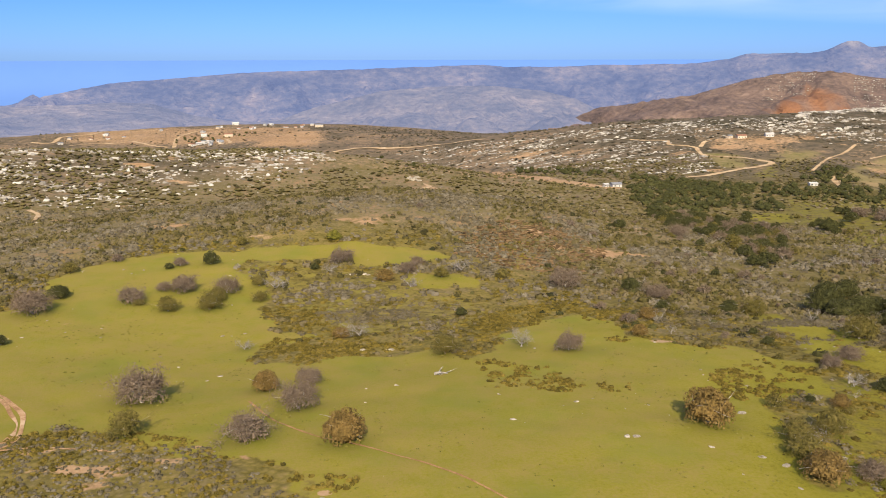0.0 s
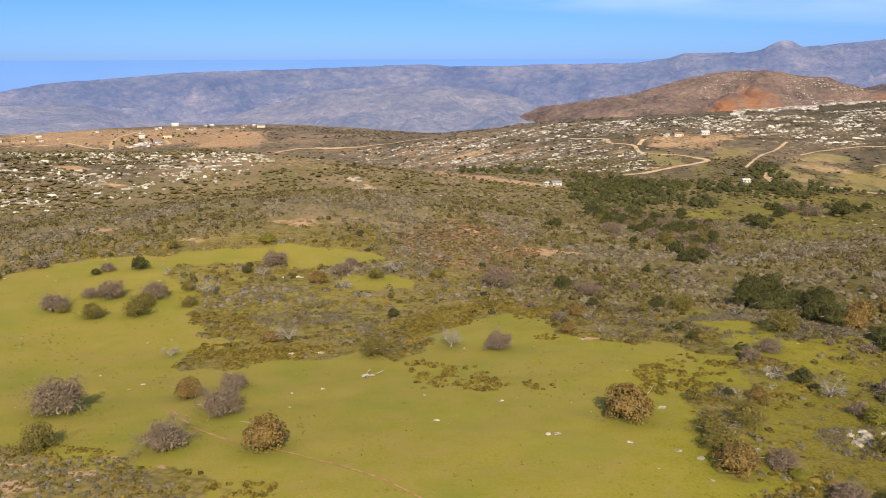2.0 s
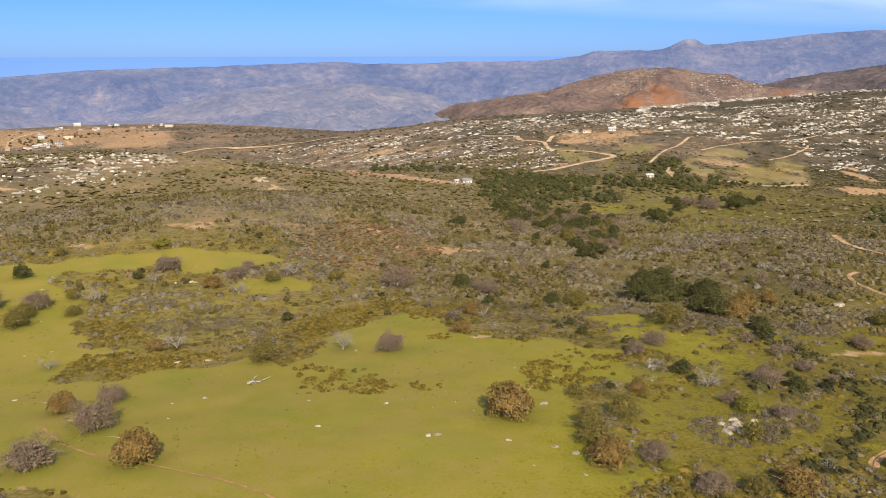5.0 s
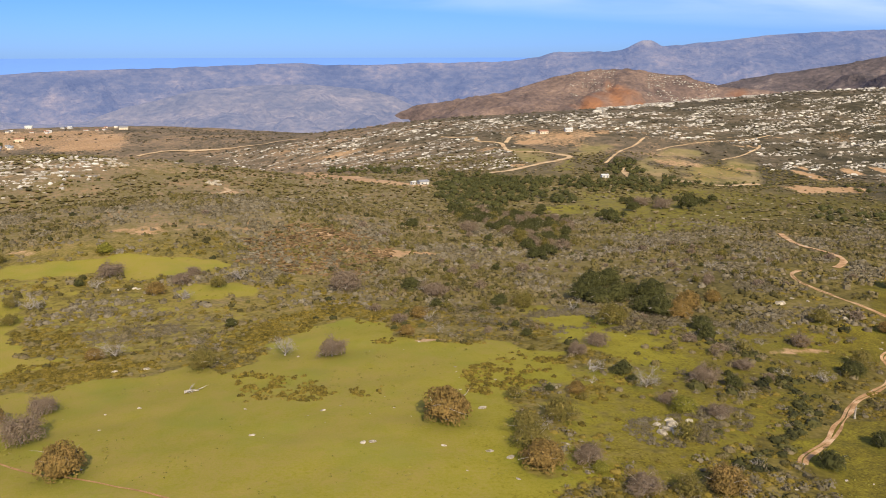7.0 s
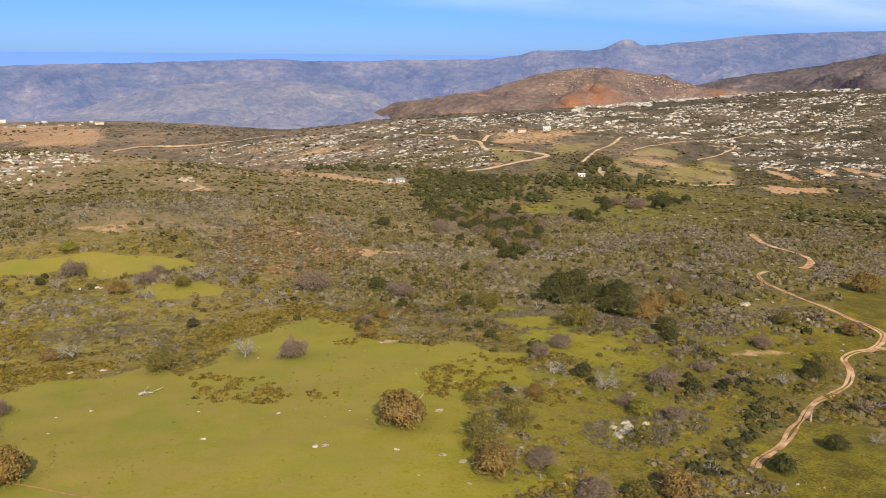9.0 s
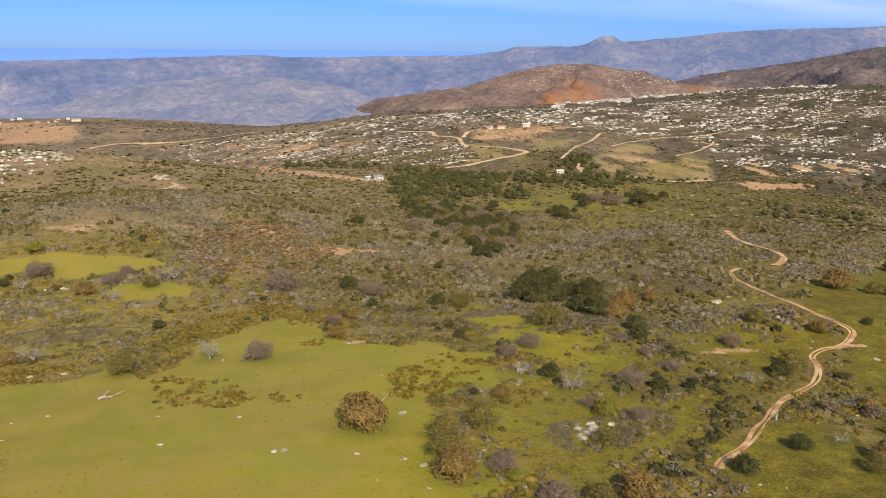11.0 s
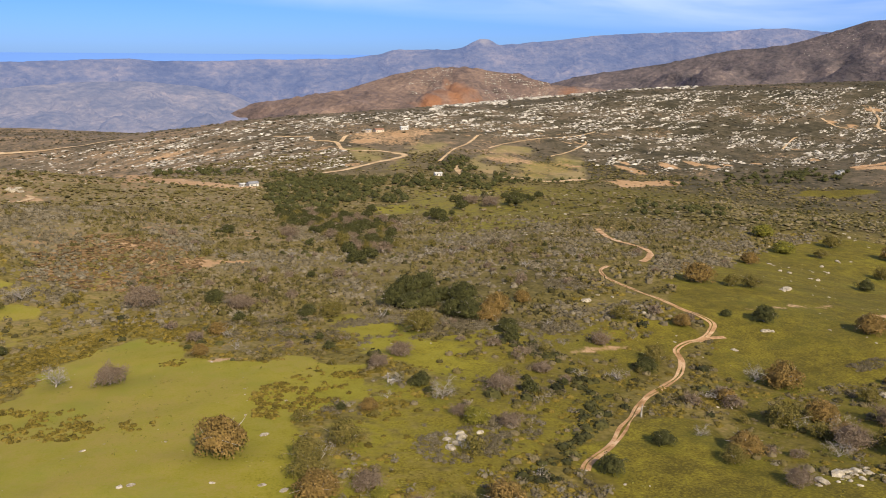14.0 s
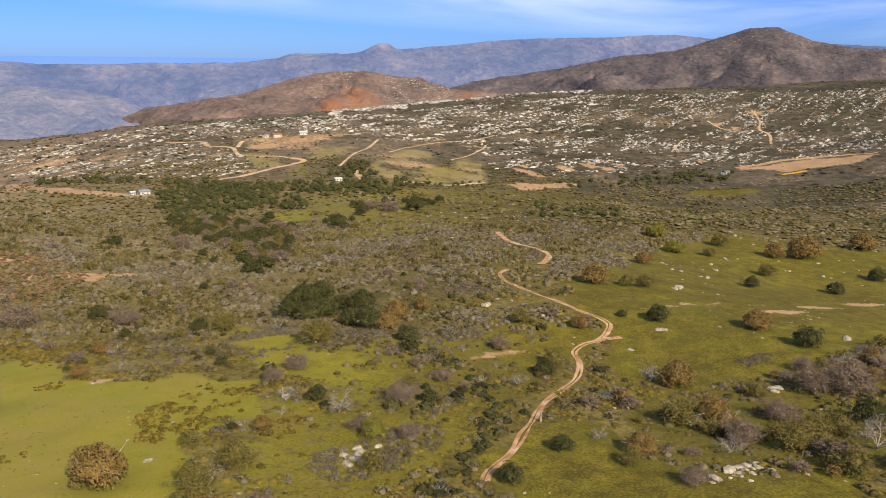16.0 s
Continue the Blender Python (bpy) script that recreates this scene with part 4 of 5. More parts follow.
    ROAD_LINES.append((line, width))



# ---- mountains and sea ----
def range_of(name, crest, crest_r, foot_r, foot_z, mat, label, rough, seed, az_step=0.15, rows=70, knobs=0.0, rust=()):
    """A mountain side from its skyline (bearing, elevation in degrees, seen from the meadow) down to its foot."""
    caz, cel = np.array([c[0] for c in crest]), np.array([c[1] for c in crest])
    az = np.arange(caz[0], caz[-1] + az_step, az_step)
    el = np.interp(az, caz, cel)
    el = el + (fbm(az * 1.1, az * 0 + seed, seed, 4) - 0.5) * 0.10
    back = 8
    s = np.concatenate([np.linspace(-0.2, 0, back, endpoint=False), np.linspace(0, 1, rows) ** 1.15, [1.02]])
    ss, aa = np.meshgrid(s, np.radians(az), indexing="ij")
    top = 67.5 + crest_r * np.tan(np.radians(el))[None, :]
    r = crest_r + (foot_r - crest_r) * ss
    x, y = r * np.sin(aa), r * np.cos(aa)
    down = np.clip(ss, 0, 1)
    z = top + (foot_z - top) * (0.35 * down + 0.65 * down**0.8)
    bend = 1.1 * fbm(x / 260, y / 260, seed + 9, 3)
    gully = np.abs(fbm(x / 250 + bend, y / 620 + bend, seed + 2, 5, 0.5) - 0.5) * 2
    hump = fbm(x / 420, y / 300, seed + 3, 6, 0.55) - 0.5
    body = np.clip(down * 5, 0, 1) * np.clip((1 - down) * 6, 0, 1)
    z = z - rough * (0.9 - 1.6 * gully) * body * 0.5 + rough * 1.1 * hump * body
    z = z + knobs * np.clip(fbm(x / 22, y / 22, seed + 6, 2) - 0.55, 0, 1) * np.clip(1 - down * 3, 0.1, 1)
    z = np.where(ss < 0, top - (-ss) * 700 * 0.6, np.where(ss > 1, foot_z - 170, z))
    me = tri_mesh(name, np.stack([x, y, z], -1).reshape(-1, 3), sheet(len(s), len(az)), True)
    bare = np.zeros(z.shape)
    for ca, cs, wa, ws in rust:
        d = np.hypot((np.degrees(aa) - ca) / wa, (ss - cs) / ws) + (fbm(x / 38, y / 90, seed + 12) - 0.5) * 1.7
        bare = np.maximum(bare, np.clip(1.5 - 1.2 * d, 0, 1))
    me.attributes.new("rust", "FLOAT", "POINT").data.foreach_set("value", bare.ravel().astype(np.float32))
    me.materials.append(mat)
    tagged(new(name, me), label, "mountain", kind="structure")
    return np.degrees(aa), ss, x, y, z


FAR_CREST = [
    (-60, -3.6), (-40, -3.2), (-26.85, -2.92), (-25.28, -2.59), (-23.01, -2.12), (-20.84, -1.7), (-18.98, -1.59), (-15.14, -1.3),
    (-12.79, -1.11), (-7.8, -0.99), (-3.05, -0.86), (1.9, -0.68), (3.62, -0.65), (5.16, -0.8), (8.77, -0.77), (11.76, -0.66),
    (17.55, -0.58), (19.63, -0.26), (20.63, 0.05), (24.44, 0.08), (25.23, 0.24), (26.44, 0.78), (27.06, 0.77), (27.71, 0.4),
    (31.19, 0.74), (34.23, 1.08), (38.0, 1.27), (41.71, 1.37), (45.67, 1.55), (47.8, 1.35), (55.46, 1.05), (58.18, 0.93),
    (70, 0.8), (90, 0.5),
]
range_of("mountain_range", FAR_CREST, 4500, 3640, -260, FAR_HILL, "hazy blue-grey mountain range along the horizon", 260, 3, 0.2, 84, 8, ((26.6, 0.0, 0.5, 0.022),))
FOOTHILL_CREST = [
    (-20, -4.5), (-13, -4.42), (-10.2, -4.22), (-7.9, -3.4), (-5.6, -2.95), (-3.5, -2.42), (-0.2, -2.12), (3.6, -2.03), (7.5, -2.33),
    (9.8, -2.9), (11.4, -3.65), (13.3, -4.3), (17, -4.4), (22, -4.6),
]
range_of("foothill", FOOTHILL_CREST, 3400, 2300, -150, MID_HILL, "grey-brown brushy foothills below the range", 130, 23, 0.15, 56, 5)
WEST_CREST = [(-40, -3.3), (-30, -3.05), (-26.9, -2.99), (-23.7, -3.0), (-20.4, -2.88), (-18.4, -3.06), (-16.0, -3.8), (-13.5, -4.25), (-9, -4.4), (-4, -4.7)]
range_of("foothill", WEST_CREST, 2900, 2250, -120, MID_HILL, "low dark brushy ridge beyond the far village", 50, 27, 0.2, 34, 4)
RED_CREST = [
    (7.91, -5.03), (11.43, -3.46), (14.26, -3.11), (17.55, -2.56), (20.54, -1.62), (23.19, -1.11), (25.47, -1.08), (27.38, -1.28),
    (29.3, -1.52), (31.5, -2.15), (34, -2.3), (38, -2.8), (44, -4.2),
]
RED_GRID = range_of("red_hill", RED_CREST, 2900, 2250, -125, RED_HILL, "reddish-brown hill with bare rust-coloured soil", 105, 33, 0.16, 50, 14, ((25.0, 0.42, 1.3, 0.20), (26.8, 0.50, 1.0, 0.12), (23.2, 0.54, 0.9, 0.10), (32.7, 0.14, 0.7, 0.12)))
PEAK_CREST = [
    (22, -3.4), (27, -2.7), (30.47, -2.27), (33.16, -1.59), (38.84, -0.64), (42.52, 0.15), (46.1, 0.55), (47.99, 1.17),
    (50.48, 1.99), (52.14, 2.06), (54.17, 1.24), (56.42, 0.82), (58.2, 0.74), (66, 0.3), (80, 0.1),
]
PEAK_GRID = range_of("dark_peak", PEAK_CREST, 3500, 2350, -110, PEAK_HILL, "dark brown conical mountain peak with scattered rock", 150, 43, 0.16, 60, 12)



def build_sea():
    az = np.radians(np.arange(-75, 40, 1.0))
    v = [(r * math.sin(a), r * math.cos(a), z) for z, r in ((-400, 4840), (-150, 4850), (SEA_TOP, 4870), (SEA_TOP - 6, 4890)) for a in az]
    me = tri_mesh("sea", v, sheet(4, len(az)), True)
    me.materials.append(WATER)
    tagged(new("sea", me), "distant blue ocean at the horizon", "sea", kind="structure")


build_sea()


# ---- brush, stones and boulders ----
def icosphere(subdivisions):
    bm = bmesh.new()
    bmesh.ops.create_icosphere(bm, subdivisions=subdivisions, radius=1)
    v = np.array([q.co[:] for q in bm.verts])
    f = np.array([[q.index for q in p.verts] for p in bm.faces])
    bm.free()
    return v, f


rng = np.random.default_rng(11)
ICO1, ICO2 = icosphere(1), icosphere(2)


def rough_blob(base, amount, flat_base=True):
    v, f = base
    v = v * (1 + amount * (rng.random(len(v))[:, None] * 2 - 1))
    if flat_base:
        v[:, 2] = np.where(v[:, 2] < -0.35, -0.35, v[:, 2])
        v[:, 2] += 0.35
        v[:, 2] /= 1.35
    return v, f


def leaf_tris(n, size, centre, radii, out=0.5, lie=0.7):
    """Loose leaf sprays over an ellipsoid: n triangles, most of them lying along its surface."""
    d = rng.normal(size=(n, 3))
    d /= np.linalg.norm(d, axis=1)[:, None]
    d[:, 2] = np.where(d[:, 2] < -0.45, -d[:, 2], d[:, 2])
    at = np.asarray(centre) + d * np.asarray(radii) * (0.88 + 0.18 * rng.random((n, 1)))
    a = rng.normal(size=(n, 3)) + out * d
    b = rng.normal(size=(n, 3))
    flat = rng.random(n) < lie
    b[flat] = np.cross(d[flat], b[flat])
    a[flat] = np.cross(b[flat], d[flat]) + 0.22 * out * d[flat] * np.linalg.norm(b[flat], axis=1)[:, None]
    a /= np.linalg.norm(a, axis=1)[:, None]
    b /= np.linalg.norm(b, axis=1)[:, None]
    size = size * (0.6 + 0.8 * rng.random((n, 1)))
    v = np.stack([at - b * size * 0.5, at + b * size * 0.5, at + a * size], 1).reshape(-1, 3)
    return v, np.arange(3 * n).reshape(-1, 3)


def join(*pieces):
    vs, fs, n = [], [], 0
    for v, f in pieces:
        vs.append(v)
        fs.append(f + n)
        n += len(v)
    return np.concatenate(vs), np.concatenate(fs)


def scatter(name, templates, at, size, mat, label, category, smooth=False, heading=None):
    """One object of many small pieces: templates turned, sized and set at the places given, each with a tone of its own."""
    n = len(at)
    turn, pick = rng.random(n) * 6.283, rng.integers(0, len(templates), n)
    if heading is not None:
        turn = heading + rng.normal(size=n) * 0.3
    tone = rng.random(n)
    vs, fs, tones, count = [], [], [], 0
    for k, (tv, tf) in enumerate(templates):
        sel = np.where(pick == k)[0]
        c, s = np.cos(turn[sel])[:, None], np.sin(turn[sel])[:, None]
        v = tv[None] * size[sel][:, None, :]
        v = np.stack([v[..., 0] * c - v[..., 1] * s, v[..., 0] * s + v[..., 1] * c, v[..., 2]], -1) + at[sel][:, None, :]
        f = tf[None] + (np.arange(len(sel)) * len(tv))[:, None, None] + count
        vs.append(v.reshape(-1, 3))
        fs.append(f.reshape(-1, 3))
        tones.append(np.repeat(tone[sel], len(tv)))
        count += len(sel) * len(tv)
    me = tri_mesh(name, np.concatenate(vs), np.concatenate(fs), smooth)
    me.attributes.new("tone", "FLOAT", "POINT").data.foreach_set("value", np.concatenate(tones).astype(np.float32))
    me.materials.append(mat)
    return tagged(new(name, me), label, category, kind="stuff")


def spots(n, r0, r1, az0=-33, az1=64):
    """n places spread evenly over a fan of the land."""
    r = np.sqrt(rng.random(n) * (r1**2 - r0**2) + r0**2)
    a = np.radians(az0 + (az1 - az0) * rng.random(n))
    return r * np.sin(a), r * np.cos(a)


def road_clear(x, y):
    gap = np.full(x.shape, 1e9)
    for line, width in ROAD_LINES:
        for (ax, ay), (bx, by) in zip(line, line[1:]):
            dx, dy = bx - ax, by - ay
            k = np.clip(((x - ax) * dx + (y - ay) * dy) / (dx * dx + dy * dy), 0, 1)
            gap = np.minimum(gap, np.hypot(x - ax - k * dx, y - ay - k * dy) - width * 0.5)
    return gap


def brush_places(n, r0, r1, clump, keep):
    x, y = spots(n, r0, r1)
    cover = np.clip((fbm(x / clump, y / clump, 61, 3) - 0.36) * 4.5, 0.16, 1)
    open_land = np.clip(1.25 - 1.7 * grass_at(x, y) + 1.3 * (fbm(x / 6, y / 6, 66, 2) - 0.5), 0, 1)
    open_land = open_land * (grass_at(x, y) < 0.8)
    p = cover * open_land * (1 - np.clip(1.3 * soil_at(x, y), 0, 0.93)) * (within(x, y, HEATH_SOUTH) < -2)
    if r1 > 600:
        p = p * (1 - 0.92 * field_at(x, y))
    ok = (rng.random(n) < p * keep) & (road_clear(x, y) > 0.6 + r0 / 160)
    return x[ok], y[ok]


def seats(x, y, sink):
    return np.stack([x, y, ground_z(x, y) - sink], -1)


def dome(sides):
    """A lumpy low mound, the heart of a bush."""
    a = np.arange(sides) * 6.2832 / sides
    low = np.stack([np.cos(a), np.sin(a), np.full(sides, -0.12)], -1) * (0.85 + 0.25 * rng.random((sides, 1)))
    a = a + 0.5 + 0.4 * rng.random(sides)
    high = np.stack([0.78 * np.cos(a), 0.78 * np.sin(a), 0.42 + 0.25 * rng.random(sides)], -1) * (0.8 + 0.4 * rng.random((sides, 1)))
    v = np.concatenate([low, high, [(0.25 * rng.normal(), 0.25 * rng.normal(), 0.75 + 0.25 * rng.random())]])
    k, n = np.arange(sides), (np.arange(sides) + 1) % sides
    return v, np.concatenate([np.stack([k, n, k + sides], -1), np.stack([n, n + sides, k + sides], -1), np.stack([k + sides, n + sides, np.full(sides, 2 * sides)], -1)])


def tuft(sides):
    a = np.arange(sides) * 6.2832 / sides + rng.random(sides) * 0.5
    ring = np.stack([np.cos(a), np.sin(a), 0.35 + 0.35 * rng.random(sides)], -1) * (0.7 + 0.5 * rng.random((sides, 1)))
    v = np.concatenate([ring, [(0.2 * rng.normal(), 0.2 * rng.normal(), 1.0), (0, 0, -0.1)]])
    k = np.arange(sides)
    return v, np.concatenate([np.stack([k, (k + 1) % sides, np.full(sides, sides)], -1), np.stack([(k + 1) % sides, k, np.full(sides, sides + 1)], -1)])


leafy = [join(dome(6), leaf_tris(28, 0.38, (0, 0, 0.36), (0.95, 0.95, 0.60), 0.7, 0.85)) for _ in range(8)]
plain = [join(dome(5), leaf_tris(9, 0.55, (0, 0, 0.38), (0.95, 0.95, 0.60), 0.8)) for _ in range(10)]
wispy = [join((dome(5)[0] * (0.7, 0.7, 0.7), dome(5)[1]), leaf_tris(34, 0.34, (0, 0, 0.48), (0.98, 0.98, 0.66), 1.4)) for _ in range(8)]
tufts = [tuft(5) for _ in range(8)]
x, y = brush_places(NEAR_BRUSH, 95, 250, 11, 1.0)
chance = rng.random(len(x))
golden = chance < gold_at(x, y) * np.clip((fbm(x / 20, y / 20, 67, 3) - 0.28) * 5, 0.5, 1)
greyish = ~golden & (fbm(x / 15, y / 15, 68, 3) + 0.2 * rng.random(len(x)) > 0.64)
gx, gy = x[golden], y[golden]
w = 0.36 + 0.56 * rng.random(len(gx)) ** 1.6
scatter("golden_brush", leafy, seats(gx, gy, 0.1), np.stack([w * 1.2, w, w * 0.72], -1), LOW_BRUSH, "low golden-olive brush bordering the meadow", "shrubs")
gx, gy = x[greyish], y[greyish]
w = 0.45 + 0.75 * rng.random(len(gx)) ** 1.7
scatter("grey_sage", wispy, seats(gx, gy, 0.1), np.stack([w * 1.1, w, w * 0.9], -1), SAGE, "soft grey sage bushes among the chaparral", "shrubs")
x, y = x[~golden & ~greyish], y[~golden & ~greyish]
w = 0.42 + 0.85 * rng.random(len(x)) ** 1.8
scatter("chaparral", leafy, seats(x, y, 0.1), np.stack([w, w, w * (0.75 + 0.35 * rng.random(len(x)))], -1), BRUSH, "dense olive and grey chaparral shrubs on the slopes", "shrubs")
x, y = brush_places(MID_BRUSH, 250, 540, 20, 1.0)
golden = (rng.random(len(x)) < 0.55 * gold_at(x, y)) & (fbm(x / 24, y / 24, 67, 3) > 0.45)
drift = ~golden & (fbm(x / 26, y / 26, 65, 3) + 0.22 * rng.random(len(x)) + 0.06 * lush_at(x, y) > 0.64)
gx, gy = x[golden], y[golden]
w = 0.5 + 0.8 * rng.random(len(gx)) ** 1.6
scatter("golden_brush", plain, seats(gx, gy, 0.1), np.stack([w * 1.2, w, w * 0.75], -1), LOW_BRUSH, "golden-olive brush behind the meadow", "shrubs")
gx, gy = x[drift], y[drift]
w = 0.6 + 0.95 * rng.random(len(gx)) ** 1.8
scatter("grey_brush", plain, seats(gx, gy, 0.1), np.stack([w, w, w * 0.85], -1), SAGE, "grey leafless shrubs in drifts on the hillside", "shrubs")
x, y = x[~drift & ~golden], y[~drift & ~golden]
w = 0.55 + 1.15 * rng.random(len(x)) ** 2.2
scatter("chaparral", plain, seats(x, y, 0.1), np.stack([w, w, w * (0.75 + 0.4 * rng.random(len(x)))], -1), BRUSH, "dense olive and grey chaparral shrubs on the hillside", "shrubs")
x, y = brush_places(FAR_BRUSH, 540, 1000, 40, 1.0)
w = 0.9 + 1.6 * rng.random(len(x)) ** 2.2
scatter("chaparral", tufts, seats(x, y, 0.2), np.stack([w, w, w * (0.6 + 0.5 * rng.random(len(x)))], -1), BRUSH, "scattered dark chaparral shrubs on distant slopes", "shrubs")
x, y = brush_places(SLOPE_BRUSH, 1000, 2000, 80, 1.0)
w = 1.2 + 2.6 * rng.random(len(x)) ** 2.6
scatter("chaparral", tufts, seats(x, y, 0.3), np.stack([w, w, w * (0.5 + 0.35 * rng.random(len(x)))], -1), SLOPE_SHRUB, "far dark shrubs between granite outcrops", "shrubs")

# dark evergreen shrubs dotted over the slopes
DARK_BRUSH = surface("evergreen_shrub_leaves", [(0.15, (0.018, 0.018, 0.007)), (0.5, (0.040, 0.038, 0.012)), (0.85, (0.078, 0.070, 0.022))], 12, 0.6, vary="tone", spread=0.6)
x, y = brush_places(9000, 150, 900, 60, 0.5)
ok = rng.random(len(x)) < 0.30 + 0.70 * lush_at(x, y)
x, y = x[ok], y[ok]
w = 0.7 + 1.2 * rng.random(len(x)) ** 2.2
scatter("evergreen_shrubs", leafy, seats(x, y, 0.1), np.stack([w * 1.1, w, w * 1.05], -1), DARK_BRUSH, "dark evergreen shrubs dotted over the slopes", "shrubs")

# rusty heath on the hillside
lo, hi = np.min(HEATH_PATCH, axis=0), np.max(HEATH_PATCH, axis=0)
x, y = lo[0] + (hi[0] - lo[0]) * rng.random(9000), lo[1] + (hi[1] - lo[1]) * rng.random(9000)
ok = (within(x, y, HEATH_PATCH) + 26 * (fbm(x / 22, y / 22, 63) - 0.5) > 0) & (rng.random(9000) < 0.45)
x, y = x[ok], y[ok]
w = 0.5 + 0.7 * rng.random(len(x)) ** 1.6
heath_at = [x, y, w]
lo, hi = np.min(HEATH_SOUTH, axis=0), np.max(HEATH_SOUTH, axis=0)
x, y = lo[0] + (hi[0] - lo[0]) * rng.random(4400), lo[1] + (hi[1] - lo[1]) * rng.random(4400)
ok = (within(x, y, HEATH_SOUTH) + 8 * (fbm(x / 7, y / 7, 64) - 0.5) > 0) & (rng.random(4400) < 0.42)
w = 0.22 + 0.30 * rng.random(len(x)) ** 1.6
scatter("heath", leafy, seats(x[ok], y[ok], 0.08), np.stack([w, w, w], -1)[ok], SAGE, "low grey-brown heath on reddish soil", "shrubs")
ok = ~ok & (within(x, y, HEATH_SOUTH) > -3) & (fbm(x / 4, y / 4, 74, 2) > 0.44)
scatter("heath", leafy, seats(x[ok], y[ok], 0.08), np.stack([w, w, w], -1)[ok], LOW_BRUSH, "low golden-olive brush on reddish soil", "shrubs")
x, y, w = heath_at
scatter("heath", tufts, seats(x, y, 0.1), np.stack([w * 1.2, w, w * 0.6], -1), HEATH, "low rust-brown heath on the open hillside", "shrubs")

# low bushes in the meadow's thickets and thinly over the grass
x, y = [], []
for outline in THICKETS:
    lo, hi = np.min(outline, axis=0) - 3, np.max(outline, axis=0) + 3
    n = int((hi[0] - lo[0]) * (hi[1] - lo[1]) * 1.5)
    a, b = lo[0] + (hi[0] - lo[0]) * rng.random(n), lo[1] + (hi[1] - lo[1]) * rng.random(n)
    ok = within(a, b, outline) + 7 * (fbm(a / 4, b / 4, 71, 2) - 0.5) > -0.3
    ok &= fbm(a / 3, b / 3, 72, 2) > 0.44
    x.append(a[ok])
    y.append(b[ok])
x, y = np.concatenate(x), np.concatenate(y)
w = 0.26 + 0.36 * rng.random(len(x)) ** 1.6
scatter("low_bushes", leafy, seats(x, y, 0.08), np.stack([w * 1.1, w, w * 1.05], -1), LOW_BRUSH, "low dark olive bushes in patches on the meadow", "shrubs")

x, y = [], []
for cx, cy, rx, ry in SAGE_PATCHES:
    n = int(rx * ry * 5.0)
    d, a = np.sqrt(rng.random(n)), rng.random(n) * 6.283
    x.append(cx + rx * d * np.cos(a))
    y.append(cy + ry * d * np.sin(a))
x, y = np.concatenate(x), np.concatenate(y)
ok = np.min([np.hypot(x - q[0], y - q[1]) - q[2] for q in BOULDERS_SAGE], axis=0) > 1.2
ok &= (fbm(x / 6, y / 6, 73, 2) > 0.34) & (road_clear(x, y) > 0.6)
x, y = x[ok], y[ok]
w = 0.32 + 0.42 * rng.random(len(x)) ** 1.5
scatter("grey_sage", wispy, seats(x, y, 0.08), np.stack([w * 1.1, w, w * 0.85], -1), SAGE, "soft grey sage bushes in patches on the slope", "shrubs")
x, y = [], []
for (ax, ay), (bx, by) in zip(GULLY_LINE, GULLY_LINE[1:]):
    n = int(math.hypot(bx - ax, by - ay) * 2.3)
    k = rng.random(n)
    x.append(ax + (bx - ax) * k + rng.normal(size=n) * 1.7)
    y.append(ay + (by - ay) * k + rng.normal(size=n) * 1.8)
x, y = np.concatenate(x), np.concatenate(y)
w = 0.4 + 0.9 * rng.random(len(x)) ** 2
scatter("gully_bushes", leafy, seats(x, y, 0.08), np.stack([w, w, w * 0.95], -1), DARK_BRUSH, "dark olive bushes lining the dry gully", "shrubs")

slabs = [rough_blob(ICO1, 0.30) for _ in range(8)]
shards = [dome(5) for _ in range(10)]
chips = [tuft(5) for _ in range(8)]


def rock_places(n, outline, clump, cut, grow):
    lo, hi = np.min(outline, axis=0), np.max(outline, axis=0)
    x, y = lo[0] + (hi[0] - lo[0]) * rng.random(n), lo[1] + (hi[1] - lo[1]) * rng.random(n)
    d = within(x, y, outline)
    u, v = 0.94 * x + 0.34 * y, 0.94 * y - 0.34 * x     # the beds run slantwise up the slope
    crag = 0.55 * fbm(u / (clump * 2.0), v / (clump * 0.6), 81, 4, 0.6) + 0.45 * fbm(u / 34, v / 5, 82, 2)
    ok = (d > -grow * rng.random(n)) & (crag > cut) & (soil_at(x, y) < 0.5) & (field_at(x, y) < 0.5)
    return x[ok], y[ok], crag[ok]


for outline, n, clump, cut, small, large, flatness in (
        (RIDGE_ROCKS, 6500, 14, 0.48, 0.3, 1.6, 0.9),
        (SLOPE_ROCKS_FAR, 5000, 26, 0.51, 0.5, 2.4, 0.65),
        (SLOPE_ROCKS_WEST, 9000, 26, 0.515, 0.5, 2.6, 0.65),
        (SLOPE_ROCKS_EAST, 34000, 36, 0.505, 0.5, 2.8, 0.7)):
    x, y, crag = rock_places(n, outline, clump, cut, 40)
    w = small + (large - small) * rng.random(len(x)) ** 2.8 * np.clip(0.5 + (crag - cut) * 8, 0.5, 1.3)
    scatter("granite_outcrops", shards if outline is RIDGE_ROCKS else chips, seats(x, y, 0.3), np.stack([w * 1.25, w, w * flatness * (0.7 + 0.8 * rng.random(len(x)))], -1), ROCK, "pale granite boulders crowding a brushy slope", "boulders")
# long outcropping slabs that run slantwise up the slopes
for outline, n, clump, cut, small, large, heading in (
        (RIDGE_ROCKS, 2600, 14, 0.49, 0.6, 2.0, 0.5),
        (SLOPE_ROCKS_FAR, 2600, 26, 0.515, 0.7, 2.2, 0.35),
        (SLOPE_ROCKS_WEST, 5200, 26, 0.515, 0.7, 2.2, 0.35),
